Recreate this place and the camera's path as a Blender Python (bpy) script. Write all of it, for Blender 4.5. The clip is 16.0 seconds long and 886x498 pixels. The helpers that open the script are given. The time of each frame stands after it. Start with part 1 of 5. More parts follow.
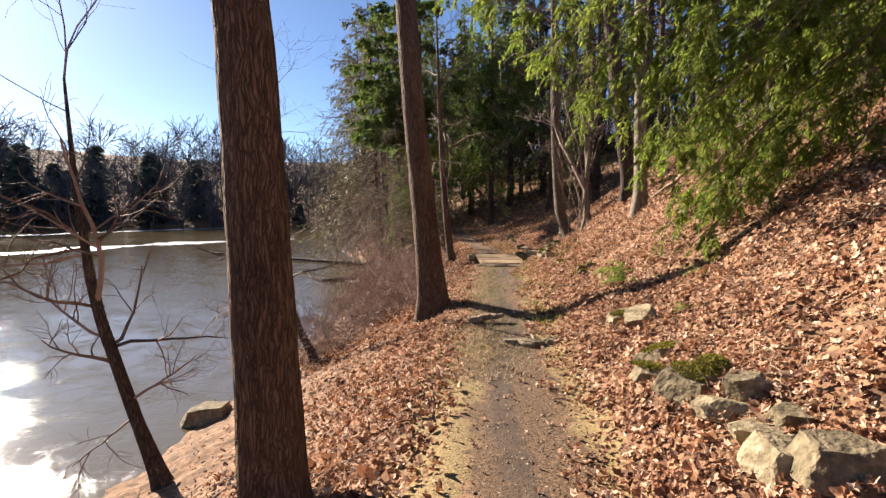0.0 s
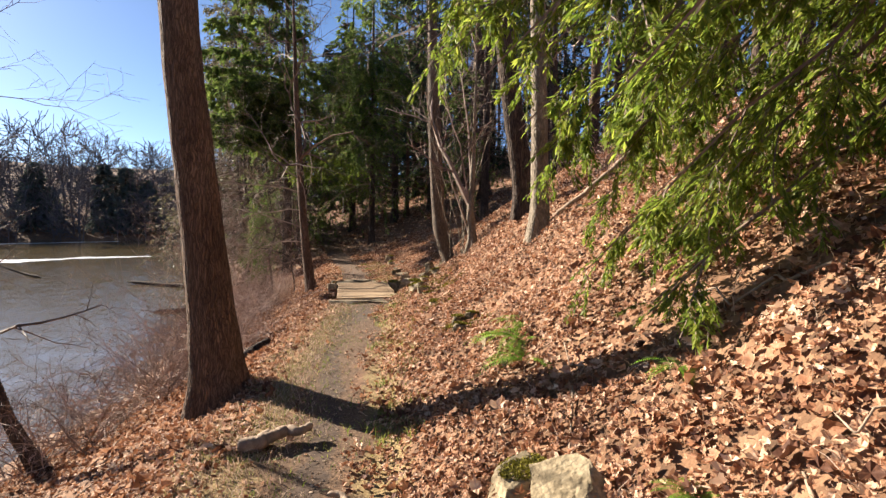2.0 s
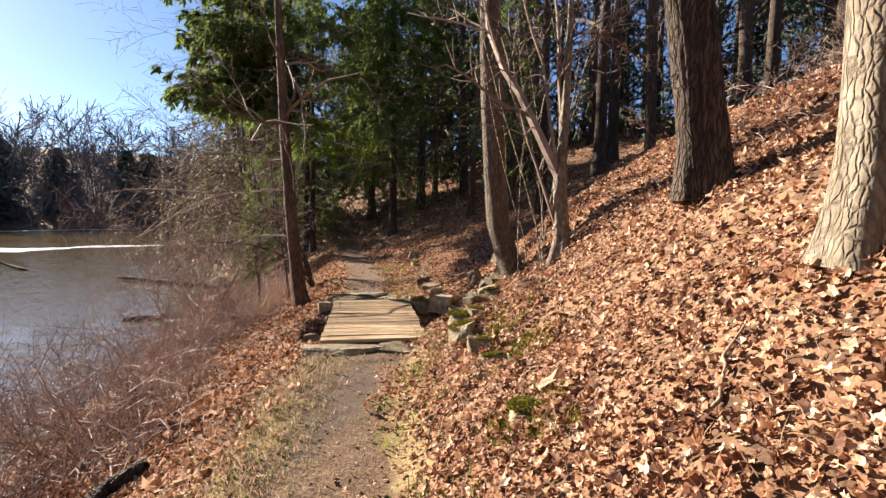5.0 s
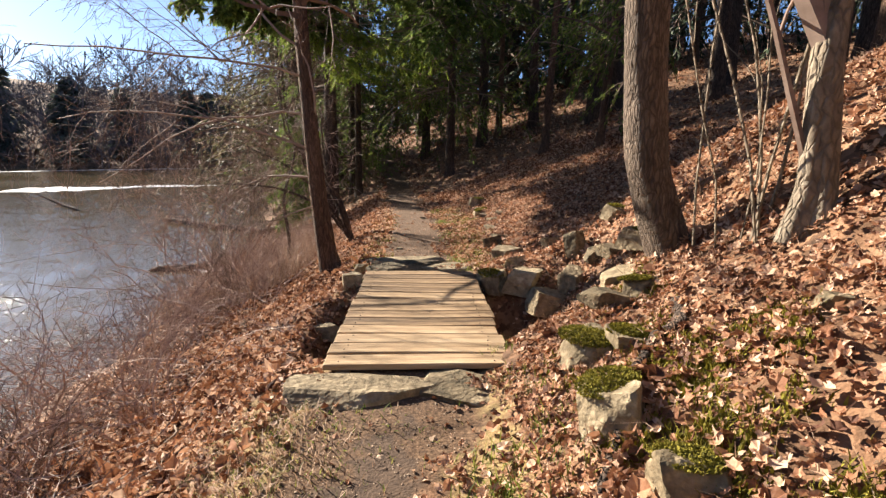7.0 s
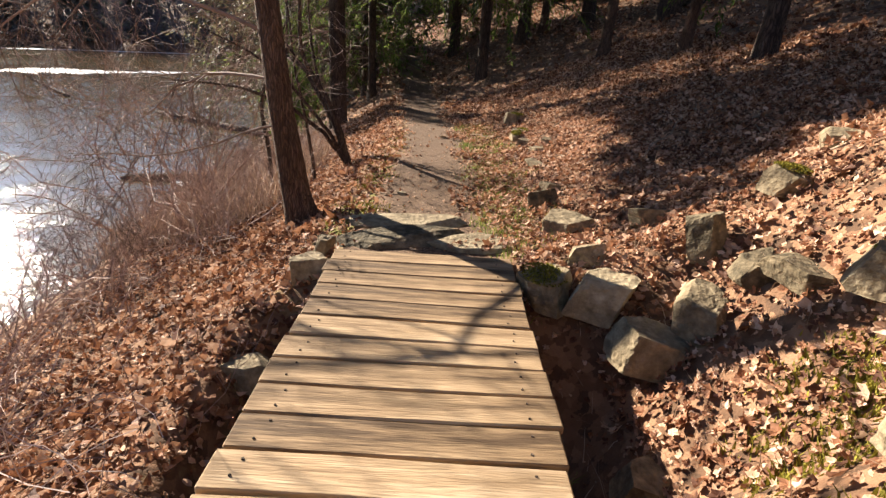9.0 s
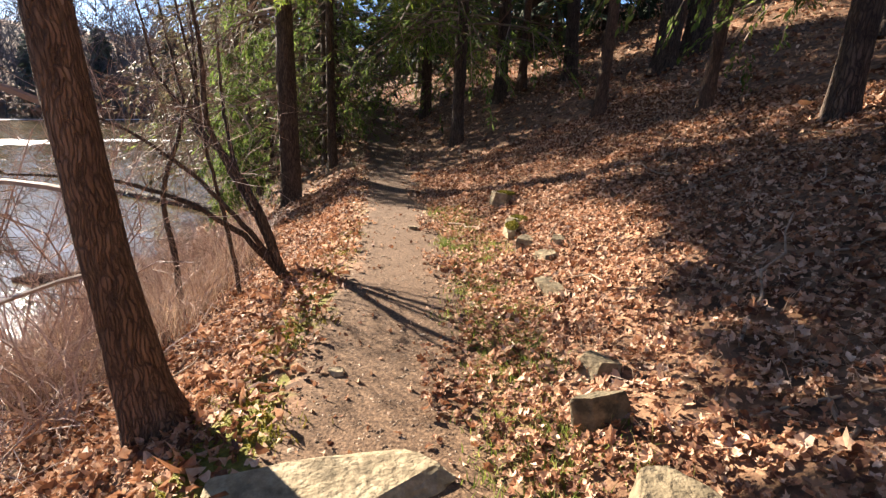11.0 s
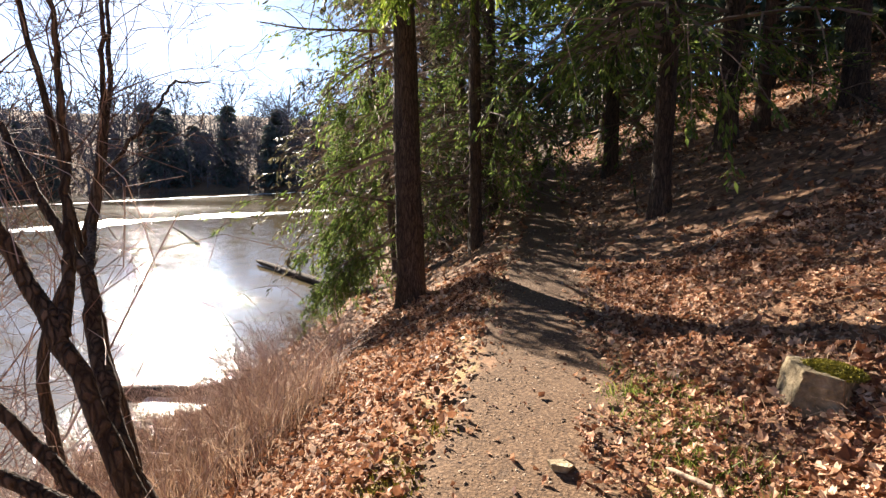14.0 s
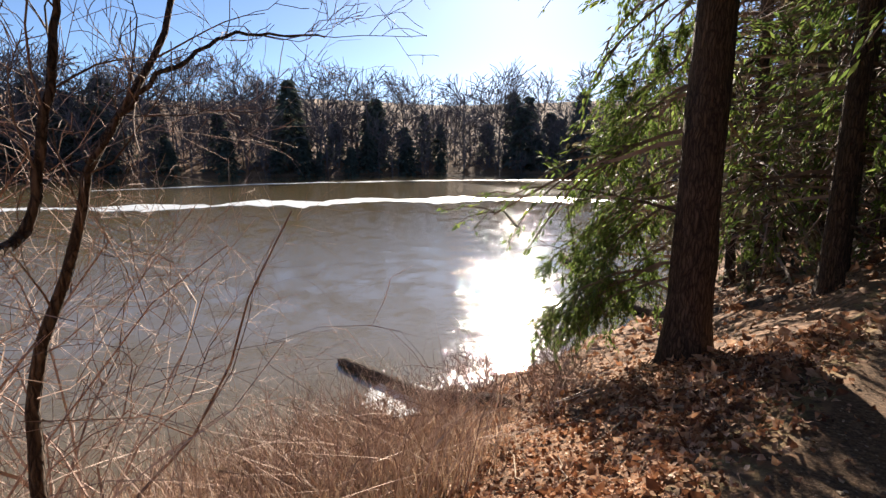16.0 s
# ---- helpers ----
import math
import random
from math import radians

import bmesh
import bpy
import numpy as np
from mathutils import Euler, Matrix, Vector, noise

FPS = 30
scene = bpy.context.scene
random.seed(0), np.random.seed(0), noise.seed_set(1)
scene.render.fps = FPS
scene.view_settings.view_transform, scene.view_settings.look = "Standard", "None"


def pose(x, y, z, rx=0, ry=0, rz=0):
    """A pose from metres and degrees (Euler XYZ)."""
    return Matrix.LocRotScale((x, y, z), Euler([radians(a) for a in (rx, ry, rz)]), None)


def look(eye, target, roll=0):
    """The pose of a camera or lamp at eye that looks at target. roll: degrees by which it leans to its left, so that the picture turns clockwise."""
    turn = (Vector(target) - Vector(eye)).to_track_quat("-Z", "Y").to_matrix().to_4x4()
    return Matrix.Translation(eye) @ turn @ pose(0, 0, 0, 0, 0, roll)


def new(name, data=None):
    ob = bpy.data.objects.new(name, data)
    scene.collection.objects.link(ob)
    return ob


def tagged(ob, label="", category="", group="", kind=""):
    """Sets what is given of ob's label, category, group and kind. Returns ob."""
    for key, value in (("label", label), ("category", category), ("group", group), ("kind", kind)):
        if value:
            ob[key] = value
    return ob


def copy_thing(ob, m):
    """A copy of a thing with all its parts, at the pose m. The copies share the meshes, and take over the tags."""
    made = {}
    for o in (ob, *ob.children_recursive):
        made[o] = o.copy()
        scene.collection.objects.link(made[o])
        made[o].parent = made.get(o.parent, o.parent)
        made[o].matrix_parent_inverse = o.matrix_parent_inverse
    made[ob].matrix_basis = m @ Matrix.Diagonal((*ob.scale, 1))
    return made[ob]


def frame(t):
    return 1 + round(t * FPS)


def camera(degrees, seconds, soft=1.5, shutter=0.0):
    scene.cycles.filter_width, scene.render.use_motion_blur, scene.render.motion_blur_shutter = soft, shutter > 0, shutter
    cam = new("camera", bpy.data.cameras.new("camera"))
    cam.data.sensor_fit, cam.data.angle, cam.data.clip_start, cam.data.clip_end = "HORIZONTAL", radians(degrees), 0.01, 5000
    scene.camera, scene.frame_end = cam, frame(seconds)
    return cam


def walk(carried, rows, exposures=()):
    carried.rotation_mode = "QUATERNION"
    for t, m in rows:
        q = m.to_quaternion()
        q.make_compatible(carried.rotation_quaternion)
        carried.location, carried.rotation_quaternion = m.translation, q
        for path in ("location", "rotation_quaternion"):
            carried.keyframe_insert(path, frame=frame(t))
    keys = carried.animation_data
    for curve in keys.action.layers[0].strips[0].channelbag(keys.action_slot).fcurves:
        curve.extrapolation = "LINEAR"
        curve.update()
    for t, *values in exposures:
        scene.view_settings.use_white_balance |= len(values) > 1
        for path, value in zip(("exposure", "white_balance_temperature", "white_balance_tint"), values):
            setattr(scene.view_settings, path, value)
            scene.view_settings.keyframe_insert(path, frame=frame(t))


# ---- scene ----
cam = camera(82.9, 16.0, 1.4)
METRES, EYE, TILT, LEAN, TURN = 22.0, 1.5, -4.6, 0.0, 0.0
ROWS = [
    (0.0, 0.0, 0.0, 0.0, -0.0, -0.0, -0.0),
    (0.5, 0.0151, 0.0362, 0.0041, -5.89, 0.95, 0.22),
    (1.0, 0.0267, 0.0719, 0.0089, -7.95, 1.7, 0.46),
    (1.5, 0.0391, 0.1047, 0.0113, -10.22, 1.92, 0.35),
    (2.0, 0.0468, 0.1392, 0.0134, -11.89, 1.79, 0.07),
    (2.5, 0.0568, 0.1718, 0.0152, -13.26, 1.86, -0.27),
    (3.0, 0.0602, 0.2062, 0.0171, -12.96, 1.95, -0.3),
    (3.5, 0.0616, 0.2388, 0.0208, -12.69, 1.86, -0.43),
    (4.0, 0.064, 0.2727, 0.0243, -11.62, 1.55, -0.41),
    (6.5, 0.0743, 0.4406, 0.0329, -4.4, -3.83, -0.62),
    (7.0, 0.0749, 0.4687, 0.0336, -2.63, -6.3, -0.9),
    (7.5, 0.0727, 0.4971, 0.036, -1.26, -9.29, -1.53),
    (8.0, 0.0773, 0.5265, 0.0376, -0.5, -12.4, -2.12),
    (8.5, 0.0782, 0.5547, 0.0393, -0.07, -15.73, -2.84),
    (9.0, 0.0799, 0.5808, 0.0421, 0.52, -17.32, -3.74),
    (9.5, 0.0806, 0.6035, 0.0483, 0.25, -17.03, -3.81),
    (10.0, 0.0799, 0.6298, 0.053, -0.58, -14.99, -3.58),
    (12.5, 0.0882, 0.7817, 0.0589, -3.35, -7.32, 0.1),
    (13.0, 0.0876, 0.8132, 0.0619, -1.18, -5.84, 0.68),
    (13.5, 0.0885, 0.8463, 0.0648, 5.51, -4.95, 1.05),
    (14.0, 0.0865, 0.8769, 0.0665, 18.24, -4.84, -0.51),
    (14.5, 0.0853, 0.9023, 0.0684, 33.74, -5.46, -2.22),
    (15.0, 0.083, 0.9283, 0.0708, 48.0, -7.17, -3.47),
    (15.5, 0.0825, 0.9562, 0.0742, 52.04, -7.67, -3.55),
    (16.0, 0.0811, 0.9843, 0.0763, 56.56, -8.01, -3.92),
]
walk(cam, [(t, pose(0, 0, EYE, TILT, LEAN, TURN) @ pose(METRES * x, METRES * y, METRES * z, 90 + pitch, roll, yaw)) for t, x, y, z, yaw, pitch, roll in ROWS],
     [(0.0, 1.8), (2.5, 1.9), (3.5, 2.1), (4.2, 2.0), (8.0, 1.9), (9.2, 1.95), (10.2, 2.3), (12.3, 2.45), (13.5, 2.4), (14.5, 2.1), (15.2, 1.85), (16.0, 1.75)])

# ---- world, sun ----
SUN_TO = Vector((-0.675, 0.617, 0.405)).normalized()
world = bpy.data.worlds.new("sky")
scene.world = world
world.use_nodes = True
wn = world.node_tree
sky = wn.nodes.new("ShaderNodeTexSky")
sky.sky_type, sky.sun_disc = "NISHITA", False
sky.sun_elevation = math.asin(SUN_TO.z)
sky.sun_rotation = math.atan2(SUN_TO.x, SUN_TO.y)
sky.air_density, sky.dust_density, sky.ozone_density = 0.6, 0.2, 3.5
wn.links.new(sky.outputs[0], wn.nodes["Background"].inputs[0])
wn.nodes["Background"].inputs[1].default_value = 0.05
sun = new("sun", bpy.data.lights.new("sun", "SUN"))
sun.data.energy, sun.data.angle, sun.data.color = 5.0, radians(0.53), (1.0, 0.88, 0.74)
sun.matrix_world = look(SUN_TO * 50, (0, 0, 0))

# ---- materials ----
def mat(name, ramp, scale=8.0, rough=0.85, bump=0.3, bump_scale=None, stretch=(1, 1, 1), detail=8.0, random_mix=0.0, island=0.0, coord="Object", spec=0.3, through_light=0.0):
    """A procedural surface: noise at two scales through a colour ramp, with relief."""
    m = bpy.data.materials.new(name)
    m.use_nodes = True
    t = m.node_tree
    N, Lk = t.nodes, t.links
    b = N["Principled BSDF"]
    b.inputs["Roughness"].default_value = rough
    b.inputs["Specular IOR Level"].default_value = spec
    co = N.new("ShaderNodeTexCoord")
    mp = N.new("ShaderNodeMapping")
    mp.inputs["Scale"].default_value = stretch
    Lk.new(co.outputs[coord], mp.inputs[0])
    n1 = N.new("ShaderNodeTexNoise")
    n1.inputs["Scale"].default_value, n1.inputs["Detail"].default_value, n1.inputs["Roughness"].default_value = scale, detail, 0.65
    Lk.new(mp.outputs[0], n1.inputs["Vector"])
    n2 = N.new("ShaderNodeTexNoise")
    n2.inputs["Scale"].default_value, n2.inputs["Detail"].default_value = scale * 0.13, 3.0
    Lk.new(mp.outputs[0], n2.inputs["Vector"])
    mix = N.new("ShaderNodeMath")
    mix.operation = "MULTIPLY_ADD"
    mix.inputs[1].default_value = 0.45
    Lk.new(n2.outputs["Fac"], mix.inputs[0])
    sc = N.new("ShaderNodeMath")
    sc.operation = "MULTIPLY_ADD"
    sc.inputs[1].default_value, sc.inputs[2].default_value = 0.7, -0.08
    Lk.new(n1.outputs["Fac"], sc.inputs[0])
    Lk.new(sc.outputs[0], mix.inputs[2])
    fac = mix.outputs[0]
    for amount, node, socket in ((random_mix, "ShaderNodeObjectInfo", "Random"), (island, "ShaderNodeNewGeometry", "Random Per Island")):
        if amount:
            src = N.new(node)
            a = N.new("ShaderNodeMath")
            a.operation = "MULTIPLY_ADD"
            a.inputs[1].default_value = amount
            Lk.new(src.outputs[socket], a.inputs[0])
            s2 = N.new("ShaderNodeMath")
            s2.operation = "MULTIPLY_ADD"
            s2.inputs[1].default_value, s2.inputs[2].default_value = 1.0, -amount * 0.5
            Lk.new(fac, s2.inputs[0])
            Lk.new(s2.outputs[0], a.inputs[2])
            fac = a.outputs[0]
    cr = N.new("ShaderNodeValToRGB")
    while len(cr.color_ramp.elements) < len(ramp):
        cr.color_ramp.elements.new(0.5)
    for e, (p, c) in zip(cr.color_ramp.elements, ramp):
        e.position, e.color = p, (*c, 1)
    Lk.new(fac, cr.inputs[0])
    Lk.new(cr.outputs[0], b.inputs["Base Color"])
    if bump:
        nb = N.new("ShaderNodeTexNoise")
        nb.inputs["Scale"].default_value, nb.inputs["Detail"].default_value = bump_scale or scale * 2.5, 6.0
        Lk.new(mp.outputs[0], nb.inputs["Vector"])
        bp = N.new("ShaderNodeBump")
        bp.inputs["Strength"].default_value, bp.inputs["Distance"].default_value = bump, 0.02
        Lk.new(nb.outputs["Fac"], bp.inputs["Height"])
        Lk.new(bp.outputs[0], b.inputs["Normal"])
    if through_light:
        tr = N.new("ShaderNodeBsdfTranslucent")
        Lk.new(cr.outputs[0], tr.inputs[0])
        ms = N.new("ShaderNodeMixShader")
        ms.inputs[0].default_value = through_light
        out = N["Material Output"]
        Lk.new(b.outputs[0], ms.inputs[1])
        Lk.new(tr.outputs[0], ms.inputs[2])
        Lk.new(ms.outputs[0], out.inputs[0])
    return m


def ground_material():
    """Leaf-strewn soil, with bare trodden dirt, straw and moss where the masks say."""
    m = mat("ground", [(0.25, (0.035, 0.022, 0.014)), (0.45, (0.11, 0.065, 0.038)), (0.6, (0.19, 0.105, 0.058)), (0.8, (0.3, 0.19, 0.11))], 14.0, 0.95, 0.45, 60.0)
    t = m.node_tree
    N, Lk = t.nodes, t.links
    b = N["Principled BSDF"]
    col = b.inputs["Base Color"].links[0].from_socket
    co = N["Texture Coordinate"]
    vo = N.new("ShaderNodeTexVoronoi")
    vo.inputs["Scale"].default_value, vo.inputs["Randomness"].default_value = 15.0, 1.0
    wz = N.new("ShaderNodeTexNoise")
    wz.inputs["Scale"].default_value, wz.inputs["Detail"].default_value = 30.0, 4.0
    Lk.new(co.outputs["Object"], wz.inputs["Vector"])
    wm = N.new("ShaderNodeMix")
    wm.data_type = "VECTOR"
    wm.inputs["Factor"].default_value = 0.06
    Lk.new(co.outputs["Object"], wm.inputs["A"])
    Lk.new(wz.outputs["Color"], wm.inputs["B"])
    Lk.new(wm.outputs["Result"], vo.inputs["Vector"])
    sep = N.new("ShaderNodeSeparateColor")
    Lk.new(vo.outputs["Color"], sep.inputs[0])
    lr = N.new("ShaderNodeValToRGB")
    lr.color_ramp.elements.new(0.5)
    for e, (p, c) in zip(lr.color_ramp.elements, [(0.0, (0.05, 0.028, 0.016)), (0.5, (0.2, 0.105, 0.055)), (1.0, (0.38, 0.22, 0.125))]):
        e.position, e.color = p, (*c, 1)
    Lk.new(sep.outputs[0], lr.inputs[0])
    m0 = N.new("ShaderNodeMix")
    m0.data_type = "RGBA"
    m0.inputs["Factor"].default_value = 0.6
    Lk.new(col, m0.inputs["A"])
    Lk.new(lr.outputs[0], m0.inputs["B"])
    col = m0.outputs["Result"]
    for mask, ramp, sc in (
        ("straw", [(0.3, (0.09, 0.06, 0.026)), (0.5, (0.23, 0.16, 0.07)), (0.7, (0.38, 0.29, 0.14))], 55.0),
        ("dirt", [(0.32, (0.04, 0.022, 0.012)), (0.46, (0.1, 0.058, 0.032)), (0.57, (0.165, 0.1, 0.056)), (0.72, (0.32, 0.21, 0.125))], 42.0),
        ("wet", [(0.3, (0.04, 0.026, 0.018)), (0.7, (0.13, 0.085, 0.055))], 18.0),
        ("moss", [(0.3, (0.06, 0.055, 0.012)), (0.7, (0.2, 0.19, 0.03))], 40.0),
    ):
        at = N.new("ShaderNodeAttribute")
        at.attribute_name = mask
        nz = N.new("ShaderNodeTexNoise")
        nz.inputs["Scale"].default_value, nz.inputs["Detail"].default_value, nz.inputs["Roughness"].default_value = sc, 8.0, 0.7
        Lk.new(co.outputs["Object"], nz.inputs["Vector"])
        cr = N.new("ShaderNodeValToRGB")
        while len(cr.color_ramp.elements) < len(ramp):
            cr.color_ramp.elements.new(0.5)
        for e, (p, c) in zip(cr.color_ramp.elements, ramp):
            e.position, e.color = p, (*c, 1)
        Lk.new(nz.outputs["Fac"], cr.inputs[0])
        edge = N.new("ShaderNodeTexNoise")
        edge.inputs["Scale"].default_value, edge.inputs["Detail"].default_value = 7.0, 6.0
        Lk.new(co.outputs["Object"], edge.inputs["Vector"])
        ad = N.new("ShaderNodeMath")
        ad.operation = "MULTIPLY_ADD"
        ad.inputs[1].default_value, ad.inputs[2].default_value = 1.0, -0.5
        Lk.new(edge.outputs["Fac"], ad.inputs[0])
        su = N.new("ShaderNodeMath")
        su.operation = "ADD"
        Lk.new(ad.outputs[0], su.inputs[0])
        Lk.new(at.outputs["Fac"], su.inputs[1])
        ss = N.new("ShaderNodeMapRange")
        ss.interpolation_type = "SMOOTHSTEP"
        ss.inputs["From Min"].default_value, ss.inputs["From Max"].default_value = 0.38, 0.62
        Lk.new(su.outputs[0], ss.inputs[0])
        mx = N.new("ShaderNodeMix")
        mx.data_type = "RGBA"
        Lk.new(ss.outputs[0], mx.inputs["Factor"])
        Lk.new(col, mx.inputs["A"])
        Lk.new(cr.outputs[0], mx.inputs["B"])
        col = mx.outputs["Result"]
    Lk.new(col, b.inputs["Base Color"])
    return m


def water_material():
    """Murky pond water: a brown body under a rippled mirror, with roughened wind streaks."""
    m = bpy.data.materials.new("pond_water")
    m.use_nodes = True
    t = m.node_tree
    N, Lk = t.nodes, t.links
    b = N["Principled BSDF"]
    b.inputs["Base Color"].default_value = (0.105, 0.083, 0.045, 1)
    b.inputs["IOR"].default_value = 1.55
    co = N.new("ShaderNodeTexCoord")
    mp = N.new("ShaderNodeMapping")
    mp.inputs["Rotation"].default_value = (0, 0, radians(38))
    mp.inputs["Scale"].default_value = (0.02, 0.11, 1)
    Lk.new(co.outputs["Object"], mp.inputs[0])
    streak = N.new("ShaderNodeTexNoise")
    streak.inputs["Scale"].default_value, streak.inputs["Detail"].default_value = 1.0, 4.0
    Lk.new(mp.outputs[0], streak.inputs["Vector"])
    rg = N.new("ShaderNodeMapRange")
    rg.inputs["From Min"].default_value, rg.inputs["From Max"].default_value = 0.45, 0.65
    rg.inputs["To Min"].default_value, rg.inputs["To Max"].default_value = 0.035, 0.11
    Lk.new(streak.outputs["Fac"], rg.inputs[0])
    Lk.new(rg.outputs[0], b.inputs["Roughness"])
    h = None
    for sc, w in ((1.3, 0.45), (5.0, 0.35), (14.0, 0.3), (42.0, 0.16)):
        nz = N.new("ShaderNodeTexNoise")
        nz.inputs["Scale"].default_value, nz.inputs["Detail"].default_value = sc, 3.0
        Lk.new(co.outputs["Object"], nz.inputs["Vector"])
        ml = N.new("ShaderNodeMath")
        ml.operation = "MULTIPLY_ADD"
        ml.inputs[1].default_value = w
        Lk.new(nz.outputs["Fac"], ml.inputs[0])
        if h is not None:
            Lk.new(h, ml.inputs[2])
        h = ml.outputs[0]
    calm = N.new("ShaderNodeTexNoise")
    calm.inputs["Scale"].default_value, calm.inputs["Detail"].default_value, calm.inputs["Roughness"].default_value = 0.9, 7.0, 0.7
    Lk.new(co.outputs["Object"], calm.inputs["Vector"])
    rc = N.new("ShaderNodeMapRange")
    rc.inputs["From Min"].default_value, rc.inputs["From Max"].default_value = 0.42, 0.6
    rc.inputs["To Min"].default_value, rc.inputs["To Max"].default_value = 0.12, 0.75
    Lk.new(calm.outputs["Fac"], rc.inputs[0])
    bp = N.new("ShaderNodeBump")
    bp.inputs["Distance"].default_value = 0.05
    Lk.new(rc.outputs[0], bp.inputs["Strength"])
    Lk.new(h, bp.inputs["Height"])
    Lk.new(bp.outputs[0], b.inputs["Normal"])
    return m


def bark(m, scale=22.0, long=0.14, dark=0.3):
    """Long cracked plates over a bark material: dark furrows, with relief."""
    N, Lk = m.node_tree.nodes, m.node_tree.links
    b = N["Principled BSDF"]
    col = b.inputs["Base Color"].links[0].from_socket
    co = N["Texture Coordinate"]
    wz = N.new("ShaderNodeTexNoise")
    wz.inputs["Scale"].default_value, wz.inputs["Detail"].default_value = 5.0, 5.0
    Lk.new(co.outputs["Object"], wz.inputs["Vector"])
    wm = N.new("ShaderNodeMix")
    wm.data_type = "VECTOR"
    wm.inputs["Factor"].default_value = 0.09
    Lk.new(co.outputs["Object"], wm.inputs["A"])
    Lk.new(wz.outputs["Color"], wm.inputs["B"])
    mp = N.new("ShaderNodeMapping")
    mp.inputs["Scale"].default_value = (1, 1, long)
    Lk.new(wm.outputs["Result"], mp.inputs[0])
    vo = N.new("ShaderNodeTexVoronoi")
    vo.feature = "DISTANCE_TO_EDGE"
    vo.inputs["Scale"].default_value = scale
    Lk.new(mp.outputs[0], vo.inputs["Vector"])
    rg = N.new("ShaderNodeMapRange")
    rg.inputs["From Min"].default_value, rg.inputs["From Max"].default_value = 0.0, 0.2
    rg.inputs["To Min"].default_value, rg.inputs["To Max"].default_value = dark, 1.12
    Lk.new(vo.outputs["Distance"], rg.inputs[0])
    ml = N.new("ShaderNodeVectorMath")
    ml.operation = "SCALE"
    Lk.new(col, ml.inputs[0])
    Lk.new(rg.outputs[0], ml.inputs["Scale"])
    Lk.new(ml.outputs[0], b.inputs["Base Color"])
    bp = N.new("ShaderNodeBump")
    bp.inputs["Strength"].default_value, bp.inputs["Distance"].default_value = 0.8, 0.03
    Lk.new(rg.outputs[0], bp.inputs["Height"])
    Lk.new(b.inputs["Normal"].links[0].from_socket, bp.inputs["Normal"])
    Lk.new(bp.outputs[0], b.inputs["Normal"])
    return m


M_GROUND = ground_material()
M_WATER = water_material()
M_LEAF = mat("dead_leaf", [(0.2, (0.1, 0.04, 0.021)), (0.42, (0.3, 0.137, 0.068)), (0.6, (0.44, 0.24, 0.138)), (0.85, (0.66, 0.465, 0.325))], 20.0, 0.7, 0.25, island=0.75, through_light=0.25)
M_BARK_DARK = mat("dark_bark", [(0.25, (0.03, 0.022, 0.017)), (0.5, (0.095, 0.066, 0.048)), (0.75, (0.19, 0.14, 0.105))], 26.0, 0.92, 0.8, stretch=(1, 1, 0.16))
M_BARK_RED = mat("brown_bark", [(0.25, (0.05, 0.03, 0.02)), (0.5, (0.14, 0.085, 0.055)), (0.75, (0.25, 0.165, 0.11))], 30.0, 0.92, 0.7, stretch=(1, 1, 0.2))
bark(M_BARK_DARK, 38.0, 0.12, 0.4)
bark(M_BARK_RED, 52.0, 0.09, 0.5)
M_BARK_PALE = mat("pale_bark", [(0.28, (0.08, 0.062, 0.042)), (0.5, (0.2, 0.16, 0.112)), (0.72, (0.36, 0.305, 0.23))], 18.0, 0.85, 0.45, stretch=(1, 1, 0.5))
bark(M_BARK_PALE, 34.0, 0.3, 0.75)
M_BARK_GREY = bark(mat("grey_brown_bark", [(0.25, (0.055, 0.04, 0.028)), (0.5, (0.13, 0.095, 0.068)), (0.75, (0.25, 0.195, 0.145))], 30.0, 0.9, 0.5, stretch=(1, 1, 0.3)), 46.0, 0.2, 0.6)
M_TWIG = mat("twig", [(0.2, (0.06, 0.04, 0.03)), (0.5, (0.17, 0.115, 0.085)), (0.8, (0.33, 0.25, 0.2))], 6.0, 0.8, 0, island=0.5)
M_TWIG_RED = mat("reddish_twig", [(0.2, (0.16, 0.1, 0.078)), (0.5, (0.36, 0.25, 0.2)), (0.8, (0.58, 0.47, 0.4))], 6.0, 0.8, 0, island=0.5)
M_NEEDLE = mat("hemlock_needles", [(0.2, (0.045, 0.075, 0.02)), (0.5, (0.115, 0.17, 0.04)), (0.8, (0.26, 0.32, 0.08))], 3.0, 0.75, 0, island=0.5, through_light=0.5, spec=0.12)
# Lit copy of the hemlock needles: sunlight through them is in the colour.
M_NEEDLE_SUNLIT = mat("sunlit_needles", [(0.2, (0.08, 0.13, 0.016)), (0.5, (0.17, 0.235, 0.032)), (0.8, (0.33, 0.37, 0.06))], 3.0, 0.5, 0, island=0.5, through_light=0.62)
M_NEEDLE_GREY = mat("thin_brown_needles", [(0.2, (0.045, 0.045, 0.022)), (0.5, (0.12, 0.115, 0.06)), (0.8, (0.24, 0.21, 0.12))], 3.0, 0.6, 0, island=0.6, through_light=0.35)
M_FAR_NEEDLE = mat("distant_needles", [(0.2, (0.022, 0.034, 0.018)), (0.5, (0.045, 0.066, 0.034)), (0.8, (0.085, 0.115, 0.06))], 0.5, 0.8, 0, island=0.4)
# Greyed green for the far shore: aerial haze is put into the colour.
M_HAZED_NEEDLE = mat("hazed_shore_needles", [(0.2, (0.06, 0.075, 0.06)), (0.5, (0.1, 0.12, 0.095)), (0.8, (0.16, 0.18, 0.145))], 0.5, 0.9, 0, island=0.5, through_light=0.35)
